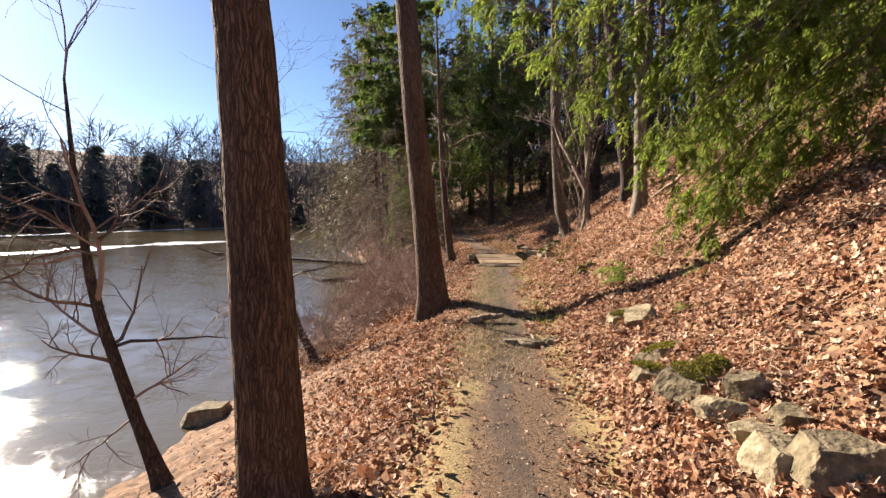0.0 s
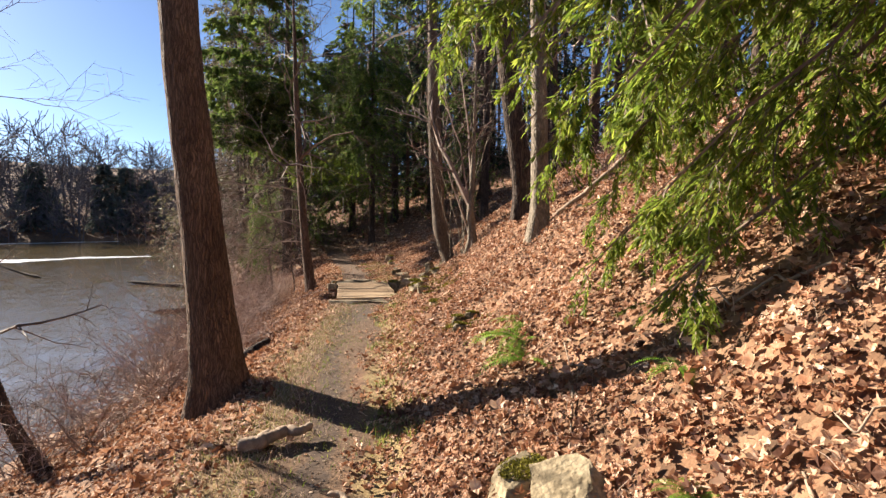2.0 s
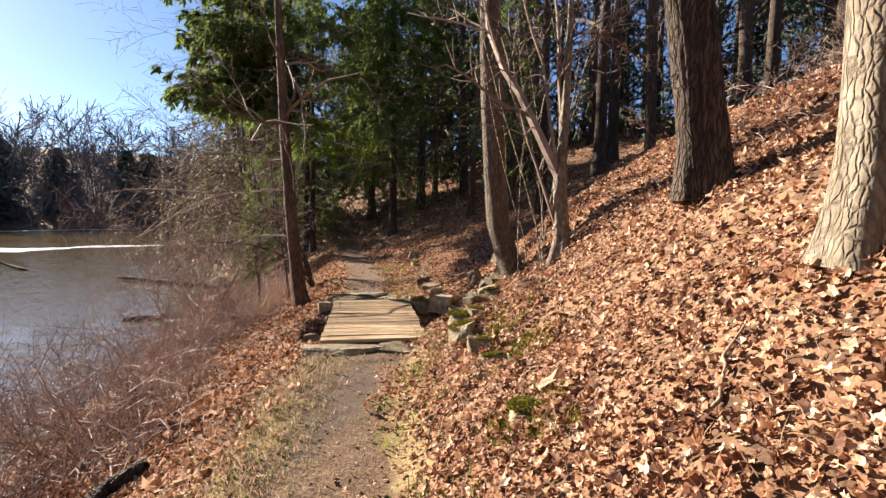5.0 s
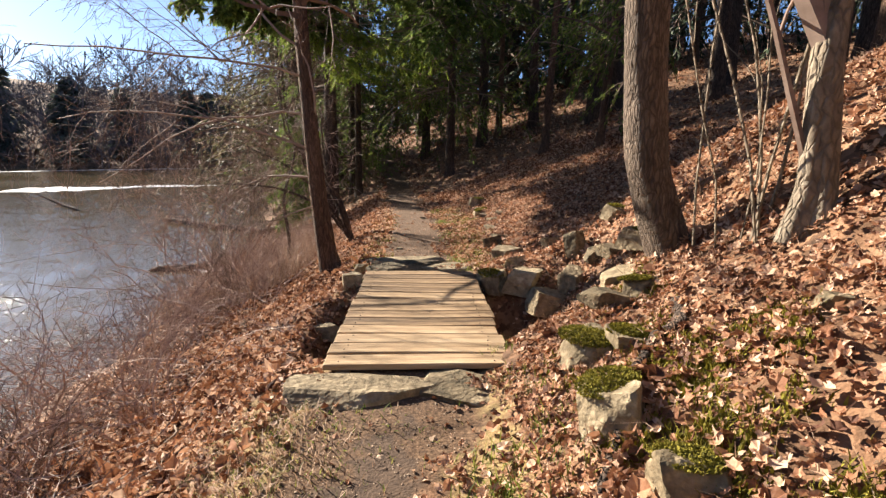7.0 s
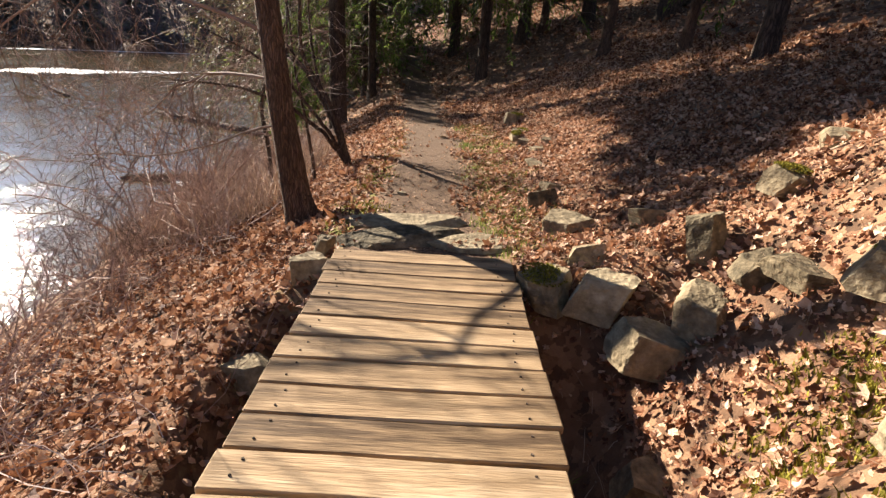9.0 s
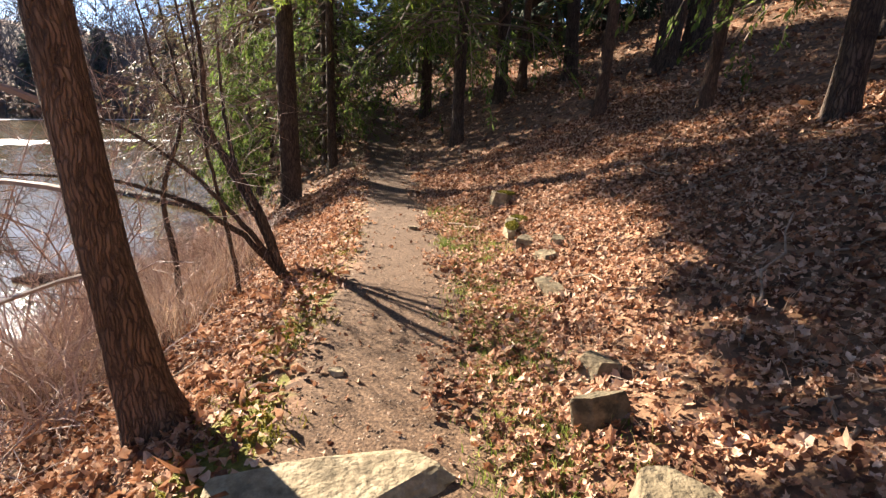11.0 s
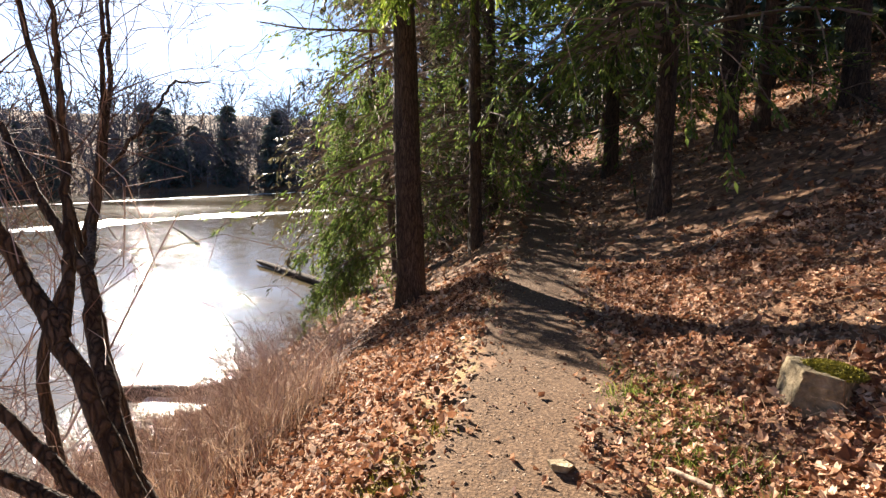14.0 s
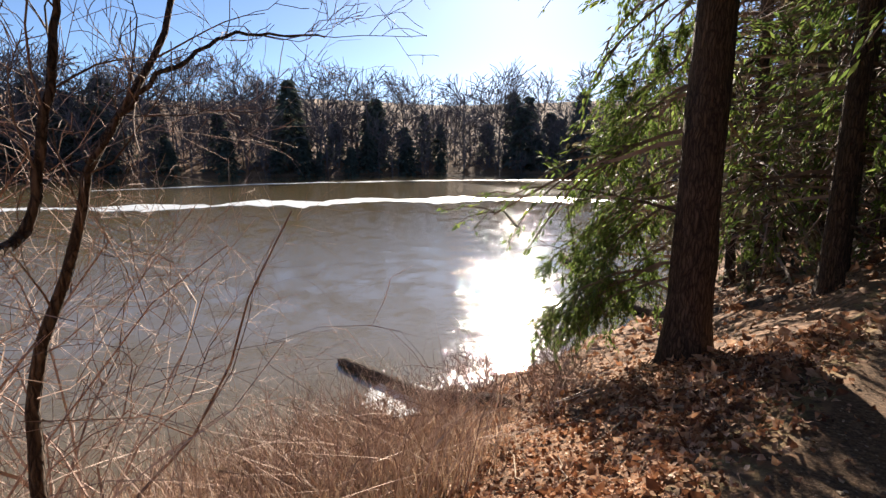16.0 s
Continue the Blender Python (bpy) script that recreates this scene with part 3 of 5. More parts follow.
def stones():
    # threshold slabs at both ends of the bridge
    for x, y, sx, sy, sz, s, t in ((1.28, 13.17, 0.8, 0.42, 0.2, 3, 4), (1.98, 13.2, 0.72, 0.4, 0.18, 4, -6), (1.42, 16.5, 0.85, 0.36, 0.2, 5, 8), (2.1, 16.48, 0.8, 0.34, 0.2, 6, -4), (1.55, 16.95, 0.95, 0.4, 0.16, 7, 12)):
        ob = rock(x, y, sx * 1.2, sy * 1.15, sz * 1.1, s, t, 0, "flat sandstone threshold slab at the bridge end", "bridge threshold slabs", name="stone_slab")
        ob.location.z = -0.05
    r = random.Random(11)
    # low row of set stones along the uphill edge
    row = [(1.66, 1.98, 0.2, 0.24, 0.2), (1.55, 2.18, 0.22, 0.2, 0.18), (1.62, 2.45, 0.2, 0.22, 0.1), (1.78, 2.48, 0.2, 0.18, 0.1), (1.56, 2.75, 0.2, 0.18, 0.12), (1.73, 2.8, 0.2, 0.16, 0.14), (1.58, 3.15, 0.26, 0.24, 0.18), (1.72, 3.12, 0.16, 0.22, 0.16), (1.69, 3.4, 0.1, 0.16, 0.12), (1.55, 3.6, 0.24, 0.18, 0.12), (1.75, 4.0, 0.26, 0.2, 0.14), (2.0, 5.0, 0.3, 0.24, 0.16), (1.9, 5.3, 0.22, 0.2, 0.14)]
    for i, (x, y, a, b, c) in enumerate(row):
        rock(x, y, a * 1.4, b * 1.4, c * 1.4, 20 + i, r.uniform(0, 180), 0.12, moss=0.5 if i in (6, 7, 9, 10, 12) else 0, tilt=r.uniform(-16, 16))
    for i, (x, y, a, m) in enumerate([(2.4, 7.45, 0.26, 0.3), (2.37, 8.4, 0.26, 1), (2.41, 8.62, 0.3, 1), (2.55, 8.6, 0.24, 0.6), (2.44, 10.26, 0.3, 0.9), (2.57, 11.4, 0.26, 0.9), (2.55, 11.75, 0.34, 0.5), (2.7, 11.2, 0.24, 0.5), (2.47, 12.3, 0.44, 0.8), (2.58, 12.85, 0.44, 1), (2.75, 12.75, 0.3, 1), (3.1, 13.45, 0.34, 1), (3.32, 12.2, 0.2, 0)]):
        rock(x, y, a * 0.78, a * 0.7, a * 0.62, 50 + i, r.uniform(0, 180), 0.2, "mossy sandstone block bedded in dead leaves", moss=m, tilt=r.uniform(-14, 14))
    # tumbled stones of the gully
    for i, (x, y, a, b, c) in enumerate([(3.0, 15.2, 0.42, 0.36, 0.34), (3.2, 15.22, 0.26, 0.36, 0.32), (2.77, 15.53, 0.38, 0.34, 0.38), (2.46, 15.68, 0.34, 0.3, 0.3), (2.76, 16.58, 0.46, 0.36, 0.36), (3.3, 16.3, 0.3, 0.24, 0.2), (3.33, 15.6, 0.22, 0.24, 0.4), (2.74, 15.88, 0.3, 0.22, 0.16), (3.45, 15.25, 0.22, 0.22, 0.22), (3.52, 15.05, 0.4, 0.26, 0.18), (3.8, 15.75, 0.3, 0.26, 0.24), (2.74, 14.5, 0.26, 0.22, 0.24), (3.6, 14.6, 0.4, 0.34, 0.24), (3.15, 13.85, 0.5, 0.36, 0.2), (2.67, 17.2, 0.26, 0.12, 0.34), (2.9, 13.5, 0.3, 0.3, 0.2), (0.9, 15.9, 0.3, 0.22, 0.24), (0.72, 15.2, 0.34, 0.26, 0.2), (0.92, 16.2, 0.14, 0.1, 0.34), (4.3, 16.1, 0.3, 0.24, 0.2)]):
        rock(x, y, a * 1.0, b * 1.0, c, 80 + i, r.uniform(0, 180), 0.12, "angular tan rock tumbled beside the gully", "rocks of the gully", moss=0.4 if i in (3, 10) else 0.9 if i == 12 else 0, tilt=r.uniform(-15, 15))
    # stones past the bridge
    for i, (x, y, a, b, c) in enumerate([(2.88, 19.0, 0.18, 0.42, 0.18), (3.05, 19.75, 0.28, 0.28, 0.18), (2.94, 20.22, 0.22, 0.34, 0.2), (2.83, 20.65, 0.16, 0.4, 0.26), (2.99, 21.1, 0.24, 0.34, 0.26), (3.0, 22.3, 0.3, 0.3, 0.34), (3.2, 19.95, 0.18, 0.18, 0.16), (2.81, 17.6, 0.24, 0.18, 0.22)]):
        rock(x, y, a * 1.05, b * 1.15, c * 0.95, 110 + i, r.uniform(-20, 20), 0.2, "pale lichened stone set in a row", moss=(0.5 if i < 5 else 1) if i in (3, 4, 5) else 0, tilt=r.uniform(-8, 8))
    # stones at the water's edge and in the path
    rock(-4.0, 8.3, 0.8, 0.55, 0.5, 130, 20, 0.1, "grey rounded rock at the water's edge", "rocks at the water's edge")
    rock(-4.3, 8.9, 0.36, 0.3, 0.3, 131, 70, 0.0, "dark wet rock at the water's edge", "rocks at the water's edge")
    rock(0.95, 5.75, 0.42, 0.2, 0.1, 132, -8, 0.1, "flat stone in the trodden path", "stones in the footpath")
    rock(1.25, 5.8, 0.22, 0.14, 0.09, 133, 10, 0.1, "flat stone in the trodden path", "stones in the footpath")
    rock(1.72, 21.7, 0.13, 0.1, 0.07, 134, 10, 0.1, "small loose stone in the trodden path", "stones in the footpath")
    rock(1.35, 17.9, 0.1, 0.08, 0.05, 135, 10, 0.1, "small loose stone in the trodden path", "stones in the footpath")
stones()


# ---- trees ----
def trunk_mesh(name, line, radii, material, seed, sides=22, ridges=9, depth=0.08, flare=0.7, rings=46):
    """A trunk round a bent centre line, with bark furrows and a root flare."""
    line, radii = np.asarray(line, float), np.asarray(radii, float)
    seg = np.r_[0, np.cumsum(np.linalg.norm(np.diff(line, axis=0), axis=1))]
    s = np.linspace(0, 1, rings) ** 1.4 * seg[-1]
    c = np.stack([np.interp(s, seg, line[:, k]) for k in range(3)], -1)
    for _ in range(2):
        c[1:-1] = (c[:-2] + 2 * c[1:-1] + c[2:]) / 4
    r = np.interp(s, seg, radii)
    a = np.linspace(0, 2 * np.pi, sides, endpoint=False)
    rng = np.random.default_rng(seed)
    ph = rng.uniform(0, 6.28, 6)
    A, S = np.meshgrid(a, s)
    fur = np.sin(A * ridges + ph[0] + 0.8 * np.sin(S * 2.3 + ph[1]) + 0.5 * np.sin(S * 6 + ph[2]))
    fur = np.abs(fur) ** 0.6 - 0.6
    lump = 0.05 * np.sin(A * 2 + ph[3] + S) + 0.03 * np.sin(A * 3 + S * 1.7 + ph[4]) + 0.015 * np.sin(S * 9 + A * 4)
    root = flare * np.exp(-S / (0.16 + 1.1 * radii[0])) * (0.6 + 0.4 * np.cos(A * 4 + ph[5]))
    R = r[:, None] * (1 + depth * fur + lump + root)
    V = np.stack([c[:, 0:1] + R * np.cos(A), c[:, 1:2] + R * np.sin(A), np.repeat(c[:, 2:3], sides, 1)], -1).reshape(-1, 3)
    i = np.arange(rings - 1)[:, None] * sides
    j = np.arange(sides)[None, :]
    F = np.stack([i + j, i + (j + 1) % sides, i + (j + 1) % sides + sides, i + j + sides], -1).reshape(-1, 4)
    return mesh_np(name, V, F, material, True)


def bare_tree(x, y, line, radii, material, label, seed, limbs=14, low=3.0, limb=1.8, depth=2, name="tree", group="", twig=M_TWIG, ridges=9, furrow=0.08, flare=0.7, extra=(), droop=0.0, sink=0.08, thin=0.22):
    """A leafless tree; line and radii go up from its foot, extra are given limbs (start height fraction, way, length, radius)."""
    z = H(x, y) - sink
    t = thing(name, x, y, z, label, "tree", group)
    child("trunk", trunk_mesh("trunk", line, radii, material, seed, sides=64 if furrow > 0.01 and not group else 20, rings=90 if not group else 40, ridges=ridges, depth=furrow, flare=flare), t)
    rng = np.random.default_rng(seed)
    line, radii = np.asarray(line, float), np.asarray(radii, float)
    seg = np.r_[0, np.cumsum(np.linalg.norm(np.diff(line, axis=0), axis=1))]
    at = lambda s: np.array([np.interp(s, seg, line[:, k]) for k in range(3)])
    paths = []
    for k in range(limbs):
        s = rng.uniform(low, seg[-1])
        a = rng.uniform(0, 6.28)
        r = np.interp(s, seg, radii)
        paths += branching(rng, at(s), (math.cos(a), math.sin(a), rng.uniform(0.1, 0.7)), limb * rng.uniform(0.6, 1.3), max(r * thin * 2, 0.006), depth, 5, 0.85, 0.4, droop)
    if limbs:
        top = line[-1] - line[-2]
        for k in range(3):
            paths += branching(rng, line[-1], top / np.linalg.norm(top) + rng.normal(0, 0.3, 3), limb * 1.5, radii[-1] * 0.9, depth, 4, 0.8, 0.35)
        V, F = tubes(paths, 3)
        child("crown", mesh_np("crown", V, F, twig), t, "leafless crown of thin twigs")
    for s, way, ln, r, dp, dr in extra:
        V, F = tubes(branching(rng, at(s), way, ln, r, dp, 7, 0.75, 0.3, dr, 0.5, 0.0, 9), 5)
        child("limb", mesh_np("limb", V, F, twig), t)
    return t


def big_trees():
    bare_tree(-1.05, 3.05, [(0, 0, 0), (-0.02, 0, 0.5), (-0.06, 0, 1.6), (-0.14, 0.02, 3.2), (-0.5, 0.1, 6), (-0.7, 0.2, 11)], [0.2, 0.19, 0.178, 0.165, 0.14, 0.06], M_BARK_RED, "tall brown-barked bare tree at the path edge", 1, 8, 6, 2.4, ridges=13, furrow=0.07, flare=0.35)
    bare_tree(-0.12, 8.6, [(0, 0, 0), (-0.06, 0, 0.5), (-0.18, 0, 1.6), (-0.36, 0, 3.4), (-0.55, 0.1, 6), (-0.8, 0.2, 12)], [0.25, 0.22, 0.2, 0.19, 0.17, 0.07], M_BARK_RED, "tall straight brown-barked bare tree beside the path", 2, 9, 6.5, 2.4, ridges=12, furrow=0.06, flare=0.55)
    bare_tree(-3.4, 5.9, [(0, 0, 0), (-0.35, 0.05, 0.9), (-0.75, 0.1, 2.1), (-0.85, 0.1, 2.6), (-1.0, 0.15, 3.6), (-1.1, 0.2, 5)], [0.1, 0.075, 0.062, 0.055, 0.035, 0.015], M_BARK_DARK, "slim dark leaning tree on the bank", 3, 9, 1.6, 1.3, name="tree", extra=((2.45, (0.5, 0.1, 1), 2.0, 0.035, 2, 0), (2.0, (-1, 0, 0.3), 1.6, 0.02, 2, 0.2), (1.2, (1, 0.1, 0.3), 1.0, 0.02, 2, 0.1), (1.0, (-1, 0, -0.2), 1.2, 0.016, 2, -0.2)))
    bare_tree(-2.6, 10.2, [(0, 0, 0), (-0.4, 0, 0.85), (-0.75, 0.05, 1.9), (-0.95, 0.05, 3.2), (-1.0, 0.1, 5.2)], [0.09, 0.075, 0.06, 0.04, 0.012], M_BARK_DARK, "slim dark leaning tree on the bank", 4, 12, 1.8, 1.2, extra=((1.35, (-1, 0, 0.35), 1.5, 0.03, 2, -0.5),))
    # tree past the bridge, with long lakeward limbs
    bare_tree(0.36, 17.8, [(0, 0, 0), (-0.1, 0, 0.4), (-0.2, 0, 1.2), (-0.28, 0, 2.2), (-0.38, 0.05, 3.4), (-0.5, 0.1, 6), (-0.6, 0.2, 9)], [0.16, 0.135, 0.12, 0.11, 0.1, 0.06, 0.02], M_BARK_RED, "brown bare tree with long limbs over the water", 5, 16, 3.0, 2.0, ridges=10, furrow=0.05, flare=0.6, extra=((1.9, (-1, -0.35, 0.35), 3.4, 0.02, 3, -0.7), (2.4, (-1, -0.1, 0.2), 3.0, 0.018, 3, -0.5), (1.5, (-0.9, 0.3, 0.2), 2.2, 0.02, 3, -0.5), (2.9, (-0.8, -0.6, 0.4), 3.2, 0.02, 3, -0.4), (2.2, (0.5, -0.3, 0.8), 1.4, 0.02, 2, 0.2), (3.3, (-1, 0.2, 0.5), 3.0, 0.022, 3, -0.2), (1.1, (-1, -0.6, 0.0), 1.8, 0.014, 3, -0.5)))
    # trees on the uphill side
    bare_tree(3.68, 9.45, [(0, 0, 0), (0.02, 0, 0.5), (-0.02, 0, 1.6), (-0.08, 0, 3.2), (-0.12, 0.05, 6), (-0.1, 0.1, 11)], [0.14, 0.115, 0.108, 0.1, 0.08, 0.03], M_BARK_PALE, "smooth pale-barked bare tree on the leafy slope", 6, 8, 6, 1.8, ridges=3, furrow=0.02, flare=0.55)
    bare_tree(4.2, 11.2, [(0, 0, 0), (-0.06, 0, 0.5), (-0.25, 0, 1.6), (-0.5, 0, 3.2), (-0.8, 0.05, 6), (-1.0, 0.1, 12)], [0.2, 0.17, 0.16, 0.15, 0.125, 0.05], M_BARK_DARK, "dark rough-barked tree leaning on the slope", 7, 8, 6, 2.2, ridges=11, furrow=0.13, flare=0.6)
    bare_tree(3.5, 13.85, [(0, 0, 0), (-0.12, -0.02, 0.25), (-0.28, -0.03, 0.7), (-0.34, 0, 1.4), (-0.4, 0, 2.4), (-0.5, 0.05, 5), (-0.6, 0.1, 10)], [0.16, 0.155, 0.15, 0.145, 0.138, 0.1, 0.04], M_BARK_GREY, "grey-brown tree with a curved foot beside the gully", 8, 7, 5, 2.0, ridges=5, furrow=0.015, flare=0.25)
    t = bare_tree(3.66, 12.85, [(0, 0, 0), (0.03, 0, 0.3), (-0.02, 0, 0.9), (0.0, 0, 1.3), (0.03, 0, 2.2), (0.05, 0, 4)], [0.1, 0.085, 0.075, 0.055, 0.035, 0.015], M_BARK_PALE, "pale twisted forked tree with many stems", 9, 5, 2.0, 1.4, ridges=4, furrow=0.09, flare=0.6, extra=((0.95, (-0.55, 0, 0.85), 2.8, 0.06, 2, 0.4), (1.1, (0.25, 0.1, 1), 2.6, 0.03, 2, 0.2), (0.9, (-0.15, -0.1, 1), 2.6, 0.024, 2, 0.1), (0.2, (-0.25, -0.2, 1), 2.4, 0.022, 1, 0.1)))
    # many-stemmed shrubs on the water side
    rng = np.random.default_rng(31)
    def stem(t, pts, r0, r1, seed, twigs=7, material=M_BARK_DARK, low=0.4, reach=0.8):
        """One crooked stem through world points, with its side twigs."""
        g = np.random.default_rng(seed)
        p = np.asarray(pts, float) - np.array(t.location)
        seg = np.r_[0, np.cumsum(np.linalg.norm(np.diff(p, axis=0), axis=1))]
        q = np.linspace(0, seg[-1], 26)
        c = np.stack([np.interp(q, seg, p[:, k]) for k in range(3)], -1)
        c[1:-1] = (c[:-2] + 2 * c[1:-1] + c[2:]) / 4
        c[1:] += g.normal(0, 0.006, c[1:].shape)
        V, F = tubes([(c, np.linspace(r0, r1, 26) * (1 + g.normal(0, 0.04, 26)))], 10)
        ob = child("stem", mesh_np("stem", V, F, material, True), t)
        paths = []
        for k in range(twigs):
            i = int(26 * g.uniform(low, 0.99))
            d = c[min(i + 1, 25)] - c[i - 1]
            d /= np.linalg.norm(d)
            paths += branching(g, c[i], d + g.normal(0, 0.7, 3) + [0, 0, 0.25], reach * g.uniform(0.5, 1.3), r1 * 0.55, 2, 3, 0.6, 0.4, 0.0, 0.6, 0.1, 7)
        if paths:
            V, F = tubes(paths, 4)
            child("twig", mesh_np("twig", V, F, M_TWIG), ob, "thin crooked twigs")["kind"] = "stuff"
    s = thing("shrub", 0.26, 20.8, H(0.26, 20.8) - 0.05, "bare many-stemmed shrub leaning towards the water", "shrub", "many-stemmed bank shrubs")
    foot = (0.26, 20.8, H(0.26, 20.8) - 0.05)
    stem(s, [foot, (0.09, 20.68, 0.25), (-0.17, 20.71, 0.76), (-0.42, 20.72, 1.05), (-0.42, 20.63, 1.4), (-0.4, 20.6, 2.0), (-0.5, 20.55, 3.0)], 0.05, 0.012, 1, 10)
    stem(s, [(-0.17, 20.71, 0.76), (-0.28, 20.85, 1.05), (-0.36, 20.95, 1.5), (-0.38, 21.0, 2.3)], 0.026, 0.008, 2, 7)
    stem(s, [foot, (0.0, 20.76, 0.26), (-0.25, 20.9, 0.62), (-0.46, 21.05, 0.92)], 0.05, 0.034, 3, 0)
    stem(s, [(-0.46, 21.05, 0.92), (-0.8, 21.1, 1.3), (-1.15, 21.16, 1.75), (-1.3, 21.2, 2.6)], 0.028, 0.009, 4, 9)
    stem(s, [(-0.46, 21.05, 0.92), (-0.88, 21.42, 1.12), (-0.86, 21.55, 1.7), (-0.95, 21.7, 2.6)], 0.03, 0.009, 5, 10)
    stem(s, [foot, (-0.1, 20.62, 0.05), (-0.55, 20.4, 0.45), (-1.2, 20.2, 0.7), (-2.0, 20.0, 0.75)], 0.04, 0.011, 6, 9)
    stem(s, [foot, (-0.05, 20.66, 0.1), (-0.5, 20.5, 0.7), (-1.0, 20.3, 1.15), (-1.6, 20.1, 1.45)], 0.036, 0.01, 7, 9)
    s = thing("shrub", -1.16, 21.24, H(-1.16, 21.24) - 0.05, "bare crooked dark stem above the grassy shore", "shrub", "many-stemmed bank shrubs")
    stem(s, [tuple(s.location), (-1.2, 21.25, -0.4), (-1.3, 21.3, 0.34), (-1.19, 21.52, 0.89), (-1.05, 21.64, 1.4), (-1.35, 22.0, 1.96), (-1.6, 22.3, 2.9)], 0.042, 0.01, 8, 11)
    stem(s, [(-1.05, 21.64, 1.4), (-0.9, 21.9, 1.75), (-1.1, 22.3, 2.05), (-1.3, 22.9, 2.15)], 0.014, 0.005, 9, 6)
    s = thing("shrub", -0.4, 21.2, H(-0.4, 21.2) - 0.05, "slim bare upright stem beside the many-stemmed shrub", "shrub", "many-stemmed bank shrubs")
    stem(s, [tuple(s.location), (-0.52, 21.2, 0.1), (-0.68, 21.2, 0.9), (-0.75, 21.15, 1.9), (-0.9, 21.1, 3.0)], 0.03, 0.008, 10, 9)
    # pale thin stems beside the forked tree
    s = thing("sapling_clump", 3.55, 13.1, H(3.55, 13.1) - 0.04, "clump of thin pale upright saplings on the slope", "shrub")
    for k in range(7):
        V, F = tubes(branching(rng, (rng.normal(0, 0.12), rng.normal(0, 0.12), 0), (rng.normal(-0.05, 0.14), rng.normal(0, 0.1), 1), rng.uniform(2.6, 4.6), rng.uniform(0.006, 0.011), 1, 6, 0.45, 0.15, 0.1, 0.25, 0.3, 10), 5)
        child("stem", mesh_np("stem", V, F, M_BARK_PALE), s)
big_trees()


def hemlock(x, y, tall, r, seed, boughs=60, low=1.0, reach=2.6, size=0.12, count=9000, name="hemlock_tree", label="tall dark green hemlock with drooping boughs", side=None, needles=M_NEEDLE, lean=(0, 0), group="hemlocks", sides=14, twist=1.0):
    """An evergreen: a straight trunk, whorls of drooping boughs and flat sprays of needles."""
    z = H(x, y) - 0.1
    t = thing(name, x, y, z, label, "tree", group)
    rng = np.random.default_rng(seed)
    line = [(lean[0] * f, lean[1] * f, tall * f) for f in (0, 0.05, 0.2, 0.5, 1)]
    child("trunk", trunk_mesh("trunk", line, [r * 1.12, r, r * 0.9, r * 0.6, r * 0.08], M_BARK_DARK, seed, sides=sides, flare=0.45, ridges=8, rings=26), t)
    paths, weight = [], []
    for k in range(boughs):
        f = rng.uniform(0, 1) ** 1.15
        h = low + (tall * 0.97 - low) * f
        a = rng.uniform(0, 6.28)
        if side is not None and h < tall * 0.45:
            a = side + rng.normal(0, 0.75) * twist
        ln = reach * (1 - 0.8 * h / tall) * rng.uniform(0.6, 1.2)
        p0 = (lean[0] * h / tall, lean[1] * h / tall, h)
        b = branching(rng, p0, (math.cos(a), math.sin(a), rng.uniform(-0.1, 0.3)), ln, 0.012 + 0.008 * ln, 1, 6, 0.7, 0.2, -0.75, 0.5, -0.05, 7)
        paths += b
    V, F = tubes(paths, 3)
    child("crown", mesh_np("crown", V, F, M_TWIG), t, "thin brown drooping boughs")["kind"] = "stuff"
    pos, way = tip_points(paths, rng, count)
    V, F = sprigs(rng, pos + rng.normal(0, 0.03, pos.shape), way, size)
    child("foliage", mesh_np("foliage", V, F, needles), t, "flat sprays of green needles")["kind"] = "stuff"
    return t


def hang(t, seed, boughs, needles, count, size, twigs=22):
    """Long drooping boughs of a hemlock, each a part with its spray of needles under it: from a point on the trunk to a point in the world."""
    rng = np.random.default_rng(seed)
    base = np.array(t.location)
    for start, end in boughs:
        a = np.array(start, float)
        b = np.array(end, float) - base
        mid = (a + b) / 2 + np.array([0, 0, 0.35])
        s = np.linspace(0, 1, 12)[:, None]
        line = (1 - s) ** 2 * a + 2 * s * (1 - s) * mid + s ** 2 * b
        line += rng.normal(0, 0.02, line.shape)
        paths = [(line, np.linspace(0.024, 0.004, 12))]
        for k in range(twigs):
            f = rng.uniform(0.3, 1)
            q = line[min(int(f * 11), 10)]
            d = line[min(int(f * 11), 10) + 1] - q
            d /= np.linalg.norm(d)
            sd = np.array([-d[1], d[0], 0]) * rng.choice([-1, 1])
            paths += branching(rng, q, d * 0.6 + sd * rng.uniform(0.4, 1), rng.uniform(0.35, 0.9) * (1.25 - 0.6 * f), 0.006, 1, 5, 0.6, 0.2, -0.8, 0.5, 0, 6)
        V, F = tubes(paths, 3)
        bough = child("bough", mesh_np("bough", V, F, M_TWIG), t)
        pos, way = tip_points(paths, rng, count, 0.15)
        V, F = sprigs(rng, pos + rng.normal(0, 0.008, pos.shape), way, size, 0.15, 0.26)
        child("spray", mesh_np("spray", V, F, needles), bough, "flat green sprays of needles")["kind"] = "stuff"


